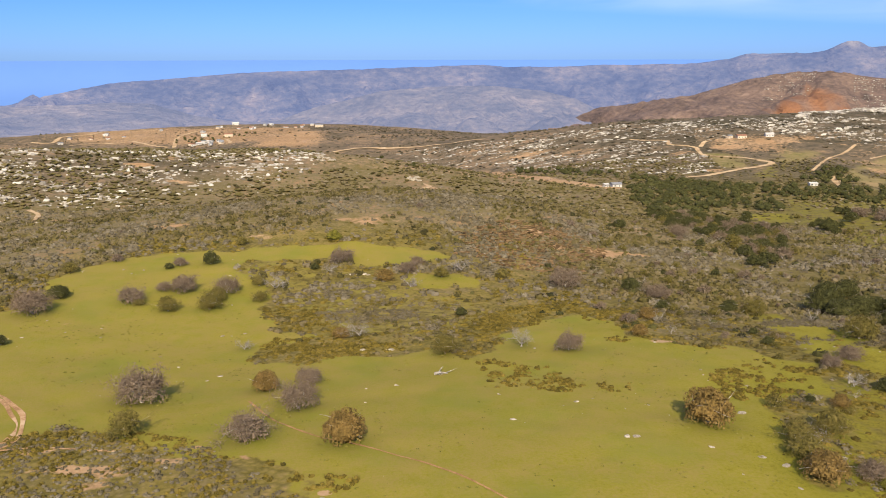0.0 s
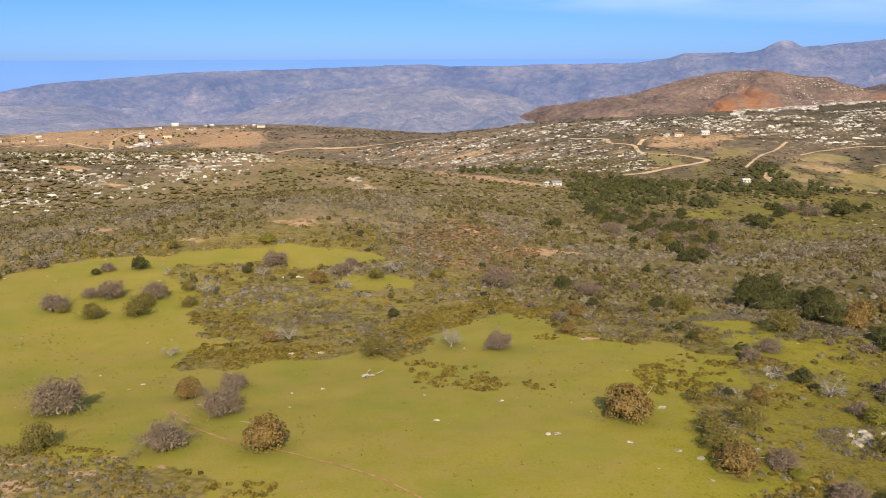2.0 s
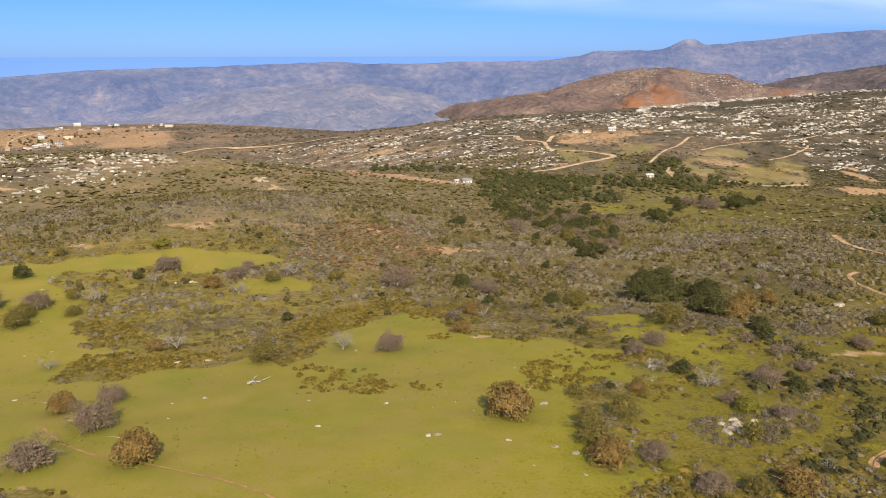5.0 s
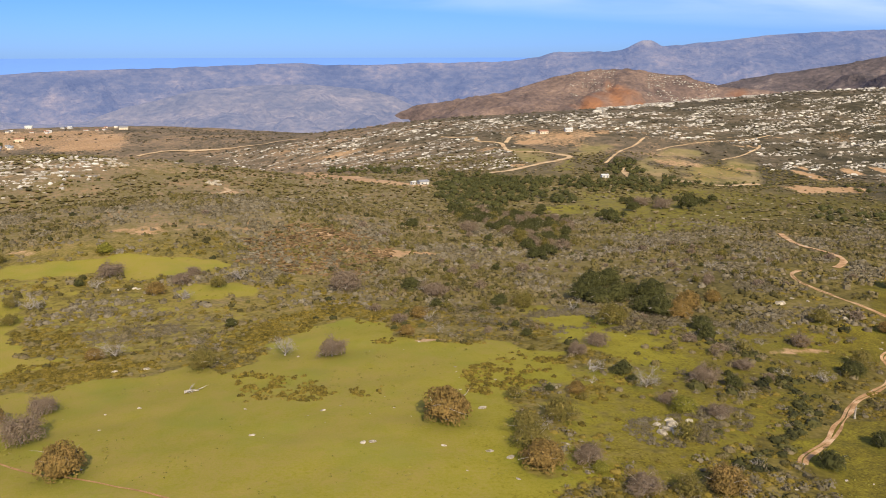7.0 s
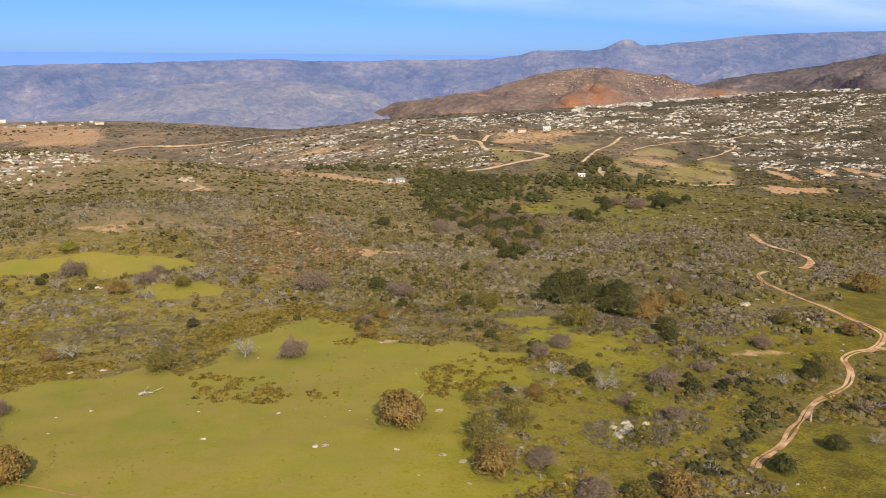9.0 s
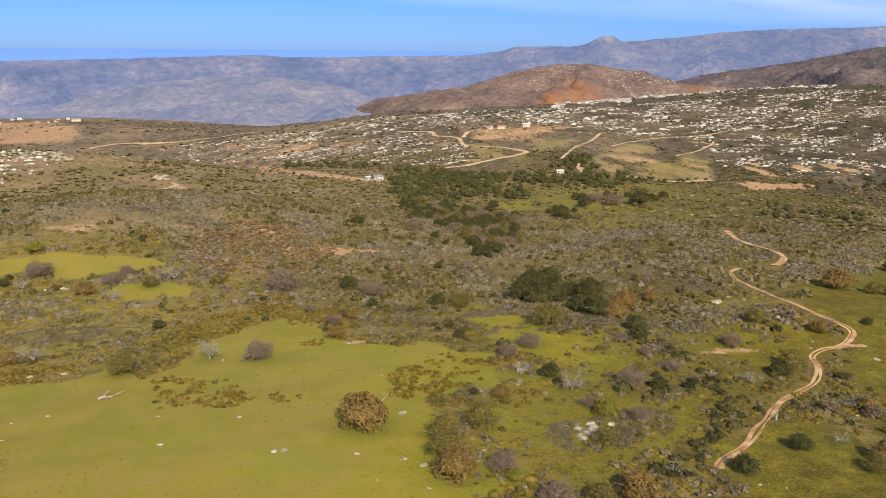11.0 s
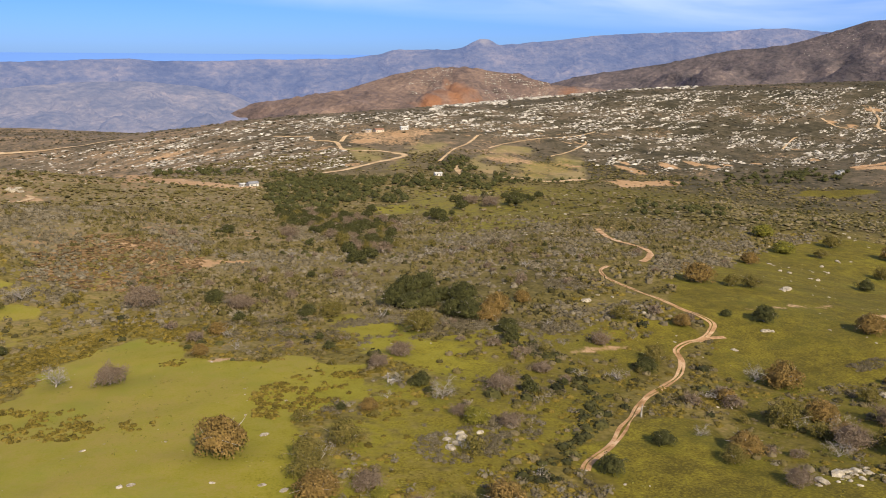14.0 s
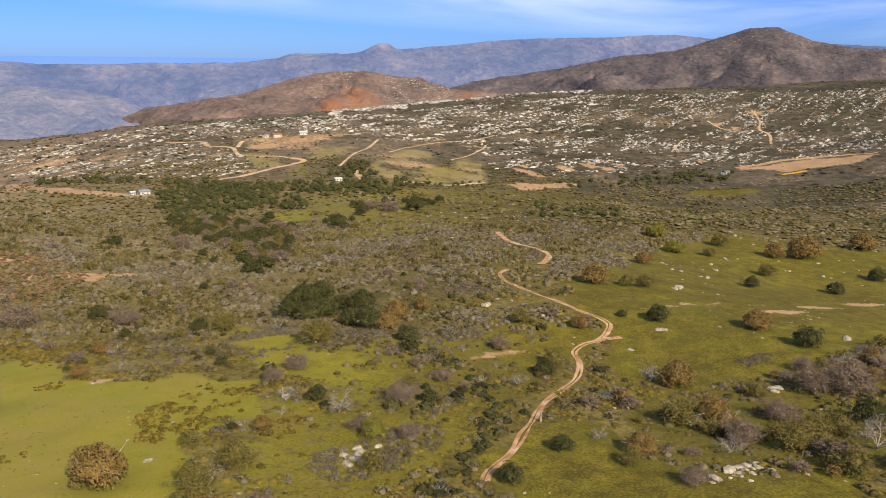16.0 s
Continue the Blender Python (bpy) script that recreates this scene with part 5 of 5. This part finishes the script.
        (SLOPE_ROCKS_EAST, 26000, 36, 0.515, 0.7, 2.7, 0.35)):
    x, y, crag = rock_places(n, outline, clump, cut, 20)
    w = small + (large - small) * rng.random(len(x)) ** 3
    scatter("granite_slabs", shards, seats(x, y, 0.5), np.stack([w * 2.3, w * 0.75, w * (0.7 + 0.5 * rng.random(len(x)))], -1), ROCK, "long pale granite slabs breaking through the slope", "boulders", heading=heading)

# clumps of coarser grass
x, y = spots(16000, 98, 300, -31, 62)
ok = (grass_at(x, y) > 0.5) & (fbm(x / 9, y / 9, 75, 3) + 0.15 * rng.random(len(x)) > 0.60)
x, y = x[ok], y[ok]
w = 0.13 + 0.20 * rng.random(len(x)) ** 2
blades = [leaf_tris(5, 0.9, (0, 0, 0.25), (0.6, 0.6, 0.3)) for _ in range(6)]
scatter("grass_clumps", blades, seats(x, y, 0.0), np.stack([w * 1.4, w * 1.4, w * 0.8], -1), GRASS_CLUMP, "coarse clumps of green and dry grass", "grass")

# loose stones over the meadows and stray rocks in the brush
x, y = spots(2600, 100, 420)
ok = (vnoise(x / 18, y / 18, 91) > 0.66) | (rng.random(len(x)) < 0.05)
x, y = x[ok], y[ok]
w = 0.10 + 0.36 * rng.random(len(x)) ** 4
scatter("stones", slabs, seats(x, y, 0.05), np.stack([w * 1.5, w, w * 0.6], -1), FIELD_STONE, "small pale granite stones strewn in the grass", "stones")
x, y = spots(5000, 420, 760)
ok = vnoise(x / 40, y / 40, 93) > 0.62
x, y = x[ok], y[ok]
w = 0.25 + 0.8 * rng.random(len(x)) ** 3
scatter("stones", slabs, seats(x, y, 0.05), np.stack([w * 1.6, w, w * 0.6], -1), FIELD_STONE, "pale granite stones showing through the brush", "stones")
# a pale rim of rock along the crest of the slope
reach = np.linspace(1150, 1950, 81)
bearing = np.radians(np.arange(22.0, 41.1, 0.1))
lift = np.array([(ground_z(reach * math.sin(q), reach * math.cos(q)) - 67.5) / reach for q in bearing])
brink = reach[np.argmax(lift, axis=1)]
a = np.radians(np.concatenate([23.6 + 8.0 * rng.random(1250), 31 + 10 * rng.random(250)]))
r = np.interp(a, bearing, brink) - 4 - 100 * rng.random(1500) ** 1.3
x, y = r * np.sin(a), r * np.cos(a)
w = 1.1 + 3.4 * rng.random(1500) ** 2.4
scatter("granite_rim", slabs, seats(x, y, 0.3), np.stack([w * 1.5, w, w * 0.8], -1), ROCK, "pale granite rim along the crest of the slope", "boulders")
# pale crags on the shoulders of the red hill and the peak
for grid, lo, hi, deep, n, large in ((RED_GRID, 21.8, 24.6, 0.26, 500, 1.6), (RED_GRID, 26.8, 31.2, 0.34, 1500, 1.9), (PEAK_GRID, 47, 54, 0.12, 200, 1.2)):
    az, ss, gx, gy, gz = grid
    pick = np.argwhere((az > lo) & (az < hi) & (ss > 0.0) & (ss < deep) & (fbm(gx / 34, gy / 34, 83, 3) > 0.45))
    pick = pick[rng.integers(0, len(pick), n)]
    at = np.stack([g[pick[:, 0], pick[:, 1]] for g in (gx, gy, gz)], -1) + rng.normal(size=(n, 3)) * (6, 6, 0)
    w = 0.9 + large * 1.1 * rng.random(n) ** 2.5
    scatter("crags", slabs, at - (0, 0, 1.0), np.stack([w, w, w], -1), ROCK, "pale rock crags on the mountain's shoulder", "boulders")


# ---- things ----
def part(name, data, parent, mat, label=""):
    data.materials.clear()
    data.materials.append(mat)
    ob = new(name, data)
    ob.parent = parent
    return tagged(ob, label)


def shown(name, data, parent):
    ob = new(name, data)
    ob.parent = parent
    return ob


def base_at(name, m, label, category, group=""):
    ob = new(name)
    ob.empty_display_size = 0.3
    ob.matrix_world = m
    return tagged(ob, label, category, group)


def ground_pose(x, y, turn=0.0, size=1.0, sink=0.05, stretch=1.0):
    return Matrix.LocRotScale((x, y, float(ground_z(x, y)) - sink), Euler((0, 0, turn)), (size, size, size * stretch))


def boulder(x, y, size, flatness, turn, label, group=""):
    v, f = rough_blob(ICO2, 0.17)
    v = v * (size, size * 0.7, size * flatness)
    me = tri_mesh("boulder", v, f, False)
    me.materials.append(FIELD_STONE)
    ob = tagged(new("boulder", me), label, "boulder", group)
    ob.matrix_world = ground_pose(x, y, turn, sink=0.08)
    return ob


for x, y, s, fl, a in BOULDERS_MEADOW:
    boulder(x, y, s * 0.75, fl * 1.25, a, "flat pale granite boulder lying in the meadow grass", "boulders on the meadow")
for x, y, s, fl, a in BOULDERS_SAGE:
    boulder(x, y, s * 1.3, fl * 1.1, a, "large white granite boulder among grey brush", "boulders in the grey brush")
for x, y, s, fl, a in BOULDERS_EAST:
    boulder(x, y, s * 0.75, fl * 1.3, a, "white weathered granite boulder on the eastern slope", "boulders of the eastern slope")
for x, y, s, fl, a in BOULDERS_HILL:
    boulder(x, y, s, fl, a, "pale granite boulder showing through the hillside brush", "boulders of the brushy hill")


for _ in range(22):     # a tumbled pile of rocks
    boulder(ROCK_PILE[0] + rng.normal() * 4.0, ROCK_PILE[1] + rng.normal() * 1.6, 0.3 + 0.7 * rng.random() ** 2, 0.6, rng.random() * 3, "pale tumbled rock in a heap beside the trees", "rocks of the heap")


def tube(path, radii, sides=5):
    """A tapered limb along a path."""
    path, v = [np.asarray(p, float) for p in path], []
    for k, (p, r) in enumerate(zip(path, radii)):
        d = path[min(k + 1, len(path) - 1)] - path[max(k - 1, 0)]
        d = d / (np.linalg.norm(d) + 1e-9)
        a = np.cross(d, (0.3, 0.9, 0.2))
        a /= np.linalg.norm(a) + 1e-9
        b = np.cross(d, a)
        for j in range(sides):
            t = 6.2832 * j / sides
            v.append(p + r * (math.cos(t) * a + math.sin(t) * b))
    q = sheet(len(path), sides, wrap=True)
    return np.array(v), np.concatenate([q[:, [0, 1, 2]], q[:, [0, 2, 3]]])


def limbs(spread, tall, stems, forks, thick):
    """A short trunk that parts into crooked limbs: tubes, and the limbs' ends."""
    out, ends = [], []
    fork = np.array([rng.normal() * 0.03, rng.normal() * 0.03, tall * 0.16])
    out.append(tube([(0, 0, -0.06), (0.01, 0, 0.03), fork], [thick * 1.5, thick * 1.1, thick * 0.9], 7))
    for k in range(stems):
        a = 6.2832 * (k + rng.random() * 0.7) / stems
        reach, up = spread * (0.5 + 0.45 * rng.random()), tall * (0.55 + 0.4 * rng.random())
        tip = np.array([math.cos(a) * reach, math.sin(a) * reach, up])
        mid = fork * 0.45 + tip * 0.5 + rng.normal(size=3) * 0.03 + (0, 0, 0.04)
        out.append(tube([fork, mid, tip], [thick * 0.62, thick * 0.38, thick * 0.12]))
        ends.append(tip)
        for _ in range(forks):
            start = mid + (tip - mid) * rng.random()
            end = start + np.array([math.cos(a), math.sin(a), 0.5]) * 0.12 + rng.normal(size=3) * (0.13, 0.13, 0.09)
            end[2] = max(end[2], tall * 0.2)
            out.append(tube([start, (start + end) / 2 + rng.normal(size=3) * 0.02, end], [thick * 0.26, thick * 0.17, thick * 0.06], 4))
            ends.append(end)
    return join(*out), ends


def twig_tris(n, ends, length, width):
    """Bare sprays: long thin slivers round the limbs' ends."""
    k = rng.integers(0, len(ends), n)
    root = np.array(ends)[k] + rng.normal(size=(n, 3)) * (0.085, 0.085, 0.06)
    root[:, 2] = np.maximum(root[:, 2], 0.06)
    d = rng.normal(size=(n, 3)) * (1, 1, 0.7) + root * (1.3, 1.3, 0.9)
    d /= np.linalg.norm(d, axis=1)[:, None]
    b = np.cross(d, rng.normal(size=(n, 3)))
    b /= np.linalg.norm(b, axis=1)[:, None] + 1e-9
    long = length * (0.5 + rng.random((n, 1)))
    v = np.stack([root - b * width, root + b * width, root + d * long], 1).reshape(-1, 3)
    return v, np.arange(3 * n).reshape(-1, 3)


def crown_mesh(kind, ends, tall, detail):
    """A crown about one unit wide."""
    if kind in "pd":
        n = int((2200 if kind == "p" else 700) * detail)
        sprays = twig_tris(n, ends, 0.075 if kind == "p" else 0.10, 0.0055 if detail >= 1 else 0.010)
        if kind == "d":
            return sprays
    pieces, lobes = [], [np.array(e) * (0.8, 0.8, 0.85) for e in ends[::3]]
    turn = rng.random() * 6.283
    for k in range(30):     # lobes over a low dome
        up = (k + 0.5) / 30
        a, d = turn + k * 2.39996, 0.35 * math.sqrt(1 - up**1.7)
        lobes.append(np.array([math.cos(a) * d, math.sin(a) * d, tall * (0.2 + 0.62 * up)]) + rng.normal(size=3) * (0.03, 0.03, 0.025))
    for c in lobes:
        c = np.array(c)
        c[2] = max(c[2], tall * 0.2)
        s = 0.105 + 0.050 * rng.random()
        n = int((135 if kind not in "op" else 74) * detail * (1.0 if detail >= 1 else 0.85))
        pieces.append(leaf_tris(n, 0.033 if detail >= 1 else 0.060, c, (s * 1.15, s * 1.15, s * 0.92), 0.7))
    if kind in "gbyo":      # the shaded heart of the crown
        v, f = rough_blob(ICO2 if detail >= 1 else ICO1, 0.12, False)
        heart = 0.34 if kind != "o" else 0.22
        pieces.append((v * (heart, heart, tall * 0.34) + (0, 0, tall * 0.44), f))
    if kind == "p":
        pieces.append(sprays)
    if kind == "o":
        pieces.append(twig_tris(int(700 * detail), ends, 0.10, 0.008))
    return join(*pieces)


TREE_FORMS = {}
for kind in "bpgody":
    for detail, count in ((1.0, 4), (0.27, 3)):
        forms = []
        for _ in range(count):
            tall = {"b": 0.60, "p": 0.54, "g": 0.58, "o": 0.58, "d": 0.52, "y": 0.54}[kind] * (0.9 + 0.2 * rng.random())
            wood, ends = limbs(0.48 if kind == "d" else 0.38, tall * (1.0 if kind == "d" else 0.78), 6 if detail == 1 else 4, 3 if detail == 1 else 2, 0.030)
            trunk = tri_mesh("trunk", *wood, True)
            trunk.materials.append(DEADWOOD if kind == "d" else BARK)
            crown = tri_mesh("crown", *crown_mesh(kind, ends, tall, detail))
            crown.materials.append(LEAVES[kind])
            forms.append((trunk, crown))
        TREE_FORMS[kind, detail] = forms

TREE_NAMES = {
    "b": ("oak_tree", "oak tree with rounded russet crown"),
    "p": ("bare_oak", "leafless oak with purplish-grey twiggy crown"),
    "g": ("live_oak", "live oak with dense dark-green crown"),
    "o": ("olive_oak", "half-bare oak with thin olive crown"),
    "d": ("dead_tree", "dead tree with bleached grey branches"),
    "y": ("yellow_shrub", "bright yellow-green rounded shrub"),
}


def tree(x, y, wide, kind, where, group, detail=1.0):
    name, label = TREE_NAMES[kind]
    ob = base_at(name, ground_pose(x, y, rng.random() * 6.283, wide * 0.93, 0.02 * wide, 1.0 + 0.25 * rng.random()), label + " " + where, "tree" if kind != "y" else "shrub", group)
    trunk, crown = TREE_FORMS[kind, detail][int(rng.integers(0, len(TREE_FORMS[kind, detail])))]
    shown("trunk", trunk, ob)
    shown("crown", crown, ob)
    return ob


for x, y, wide, kind in OAKS_OF_THE_WESTERN_MEADOW:
    tree(x, y, wide, kind, 'on the green meadow', 'oaks of the western meadow')
for x, y, wide, kind in OAKS_OF_THE_WESTERN_MEADOW_MORE:
    tree(x, y, wide, kind, 'on the green meadow', 'oaks of the western meadow')
for x, y, wide, kind in OAKS_OF_THE_MEADOW_EDGE:
    tree(x, y, wide, kind, 'on the brushy meadow edge', 'oaks of the meadow edge')
for x, y, wide, kind in OAKS_OF_THE_EASTERN_MEADOW:
    tree(x, y, wide, kind, 'on the eastern meadow', 'oaks of the eastern meadow')
for x, y, wide, kind in OAKS_OF_THE_EASTERN_MEADOW_MORE:
    tree(x, y, wide, kind, 'on the eastern meadow', 'oaks of the eastern meadow')
for x, y, wide, kind in OAKS_OF_THE_WET_DRAW:
    tree(x, y, wide * 1.18, kind, 'in the wet draw', 'oaks of the wet draw')


# woods along the wet draw and the valley floor
far_wood = []
for outline, n, kinds, small, large, singly in WOODS:
    lo, hi = np.min(outline, axis=0), np.max(outline, axis=0)
    placed, tries = [], 0
    while len(placed) < n and tries < n * 40:
        tries += 1
        x, y = lo[0] + (hi[0] - lo[0]) * rng.random(), lo[1] + (hi[1] - lo[1]) * rng.random()
        wide = small + (large - small) * rng.random() ** 1.5
        if within(np.array(x), np.array(y), outline) > -4 and all(math.hypot(x - a, y - b) > (wide + c) * 0.25 for a, b, c in placed):
            placed.append((x, y, wide))
            if singly:
                tree(x, y, wide, kinds[int(rng.integers(0, len(kinds)))], "in the wooded valley", "trees of the wooded valley", 0.27)
    if not singly:
        far_wood += placed
far_wood = np.array(far_wood)
masses = []
for _ in range(5):
    wood, ends = limbs(0.46, 0.6, 3, 1, 0.03)
    masses.append(join(wood, crown_mesh("g", ends, 0.6, 0.05)))
scatter("far_woodland", masses, seats(far_wood[:, 0], far_wood[:, 1], 0.1), np.repeat(far_wood[:, 2:], 3, 1), LEAVES["g"], "dark green trees along the valley floor", "trees")

# stray trees over the brushy slopes
for count, r0, r1, az0, az1, least, small, large, kinds in ((190, 130, 400, 8, 56, 0.38, 2.4, 5.6, "pppoodgd"), (130, 300, 820, -5, 60, 0.46, 2.6, 5.4, "ppoggod"), (16, 250, 700, -30, 0, 0.55, 2.4, 4.2, "pog")):
    x, y = spots(900, r0, r1, az0, az1)
    ok = (grass_at(x, y) < 0.6) & (fbm(x / 45, y / 45, 97, 2) > least) & (road_clear(x, y) > 3.5)
    for a, b in list(zip(x[ok], y[ok]))[:count]:
        tree(a, b, small + (large - small) * rng.random() ** 1.6, kinds[int(rng.integers(0, len(kinds)))], "among the chaparral", "scrub trees of the slopes", 0.27)


# a thicket of half-bare oaks in the eastern meadow
lo, hi = np.min(EAST_THICKET, axis=0), np.max(EAST_THICKET, axis=0)
n = 0
for _ in range(900):
    a, c = lo + (hi - lo) * rng.random(2)
    if n < 84 and within(np.array(a), np.array(c), EAST_THICKET) > 1 and fbm(np.array(a / 14), np.array(c / 14), 98, 2) > 0.5 and all(math.hypot(a - q[0], c - q[1]) > 0.55 * q[2] for q in MEADOW_TREES):
        n += 1
        tree(a, c, 3.0 + 3.6 * rng.random() ** 1.3, "ppobdo"[int(rng.integers(0, 6))], "in the meadow thicket", "oaks of the meadow thicket", 0.27)


# ---- fallen wood, posts ----
def fallen_log(x, y, long, turn):
    ob = base_at("fallen_log", ground_pose(x, y, turn, sink=0.0), "bleached white fallen tree lying in the meadow grass", "log")
    body = tri_mesh("stem", *tube([(-long / 2, 0, 0.3), (-long / 6, 0.15, 0.34), (long / 4, 0.1, 0.3), (long / 2, -0.3, 0.22)], [0.34, 0.3, 0.22, 0.08], 8), True)
    part("stem", body, ob, DEADWOOD)
    for k in range(7):
        s = -long / 3 + long * 0.75 * rng.random()
        e = (s + rng.normal() * 0.9 + 0.5, rng.normal() * 1.3, 0.2 + 0.9 * rng.random())
        part("branch", tri_mesh("branch", *tube([(s, 0.1, 0.32), ((s + e[0]) / 2, e[1] * 0.6, 0.5 + 0.3 * rng.random()), e], [0.13, 0.08, 0.02]), True), ob, DEADWOOD)


fallen_log(LOG_AT[0], LOG_AT[1], 2.9, 0.2)
fallen_log(PALE_STUMP[0] + 1.5, PALE_STUMP[1], 2.2, -0.3)


def snag(x, y, tall, lean, label):
    ob = base_at("snag", ground_pose(x, y, rng.random() * 6, sink=0.1), label, "snag")
    part("stem", tri_mesh("stem", *tube([(0, 0, 0), (lean * 0.4, 0, tall * 0.5), (lean, 0.05, tall)], [0.24, 0.18, 0.09], 8), True), ob, DEADWOOD)
    for k in range(3):
        z = tall * (0.5 + 0.13 * k)
        a = rng.random() * 6.283
        part("branch", tri_mesh("branch", *tube([(lean * z / tall, 0, z), (0.4 * math.cos(a), 0.4 * math.sin(a), z + 0.25), (0.75 * math.cos(a), 0.75 * math.sin(a), z + 0.35)], [0.07, 0.05, 0.015]), True), ob, DEADWOOD)


snag(PALE_STUMP[0], PALE_STUMP[1], 2.5, 0.1, "standing white stump of a dead tree")
snag(TRACK_SNAG[0], TRACK_SNAG[1], 2.9, 0.08, "bleached trunk standing beside the dirt track")


# ---- houses ----
def box(w, d, h, z=0.0, x=0.0, y=0.0):
    v = np.array([(sx * w / 2 + x, sy * d / 2 + y, z + sz * h) for sz in (0, 1) for sx, sy in ((-1, -1), (1, -1), (1, 1), (-1, 1))])
    f = np.array([(0, 2, 1), (0, 3, 2), (4, 5, 6), (4, 6, 7), (0, 1, 5), (0, 5, 4), (1, 2, 6), (1, 6, 5), (2, 3, 7), (2, 7, 6), (3, 0, 4), (3, 4, 7)])
    return v, f


def gable(w, d, rise_, over, z):
    """A pitched roof 0.2 m thick, its ridge along x."""
    prof = [(-d / 2 - over, 0), (0, rise_), (d / 2 + over, 0), (d / 2 + over, 0.2), (0, rise_ + 0.22), (-d / 2 - over, 0.2)]
    v = [(sx * (w / 2 + over), py, z + pz) for sx in (-1, 1) for py, pz in prof]
    q = [(k, (k + 1) % 6, (k + 1) % 6 + 6, k + 6) for k in range(6)]
    f = [t for a, b, c, d_ in q for t in ((a, b, c), (a, c, d_))]
    for s in (0, 6):
        f += [(s, s + 1, s + 4), (s, s + 4, s + 5), (s + 1, s + 2, s + 3), (s + 1, s + 3, s + 4)]
    return np.array(v), np.array(f)


def house(x, y, w, d, h, turn, wall, roof, label, group=""):
    ob = base_at("house", ground_pose(x, y, turn, sink=0.4), label, "house", group)
    part("wall", tri_mesh("wall", *box(w, d, h + 0.4)), ob, wall)
    part("roof", tri_mesh("roof", *gable(w, d, d * 0.2, 0.5, h + 0.4)), ob, roof)
    n = max(2, int(w / 3.2))
    for k in range(n):
        at = -w / 2 + w * (k + 0.5) / n
        if k == n // 2:
            part("door", tri_mesh("door", *box(1.0, 0.12, 2.1, 0.4, at, -d / 2 - 0.03)), ob, ROOF_GREY)
        else:
            part("window", tri_mesh("window", *box(1.3, 0.12, 1.1, 1.4, at, -d / 2 - 0.03)), ob, GLASS_DARK)
    return ob


house(156, 748, 9, 7, 2.8, 0.2, WHITE_WALL, ROOF_GREY, "white house with a dark grey roof beside the clearing")
house(146, 745, 4, 4, 2.4, 0.3, WHITE_WALL, WHITE_WALL, "small white outbuilding beside the house")
house(379, 1037, 12, 8, 3.2, 0.1, TAN_WALL, ROOF_RED, "tan house with a red roof on the rocky slope")
house(416, 1040, 10, 7, 3.2, -0.1, WHITE_WALL, WHITE_WALL, "long white building on the rocky slope")
house(365, 1040, 7, 6, 3, 0.5, TAN_WALL, ROOF_GREY, "small tan house on the rocky slope")
house(337, 744, 7, 5, 2.4, 0.0, WHITE_WALL, WHITE_WALL, "white farmhouse among dark trees")
house(849, 711, 11, 7, 3.2, 0.3, WHITE_WALL, ROOF_GREY, "white farmhouse at the foot of the slope")
house(-472, 1986, 15, 10, 5, 0.1, WHITE_WALL, WHITE_WALL, "large white building above the far village")
house(-481, 1733, 11, 9, 4.5, 0.1, WHITE_WALL, WHITE_WALL, "white square house of the far village")
house(-425, 1709, 18, 10, 5, 0.1, TAN_WALL, ROOF_RED, "red-roofed house of the far village")
house(-264, 1905, 18, 10, 5, 0.1, TAN_WALL, ROOF_GREY, "grey-roofed house on the orange far hill")
flowers = surface("yellow_flowers", [(0.2, (0.40, 0.22, 0.02)), (0.8, (0.62, 0.36, 0.03))], 4, 0.5)
ribbon("flower_field", [(880, 652), (893, 645), (912, 636)], 11, flowers, "strip of bright orange-yellow flowers in the valley", 0.4)
# the far village: rows of small houses
for k in range(38):
    if k < 16:
        a, r = -16.6 + 2.2 * rng.random(), 1640 + 60 * rng.random()
    else:
        a, r = -25 + 17 * rng.random(), 1880 + 130 * rng.random()
    x, y = r * math.sin(radians(a)), r * math.cos(radians(a))
    pale = rng.random() < 0.7
    house(x, y, 6 + 5 * rng.random(), 5 + 3 * rng.random(), 2.4 + 1.0 * rng.random(), rng.random() - 0.5, WHITE_WALL if pale else TAN_WALL,
          (WHITE_WALL, ROOF_GREY, ROOF_RED)[int(rng.integers(0, 3))], "small pale house of the far hillside village", "houses of the far village")
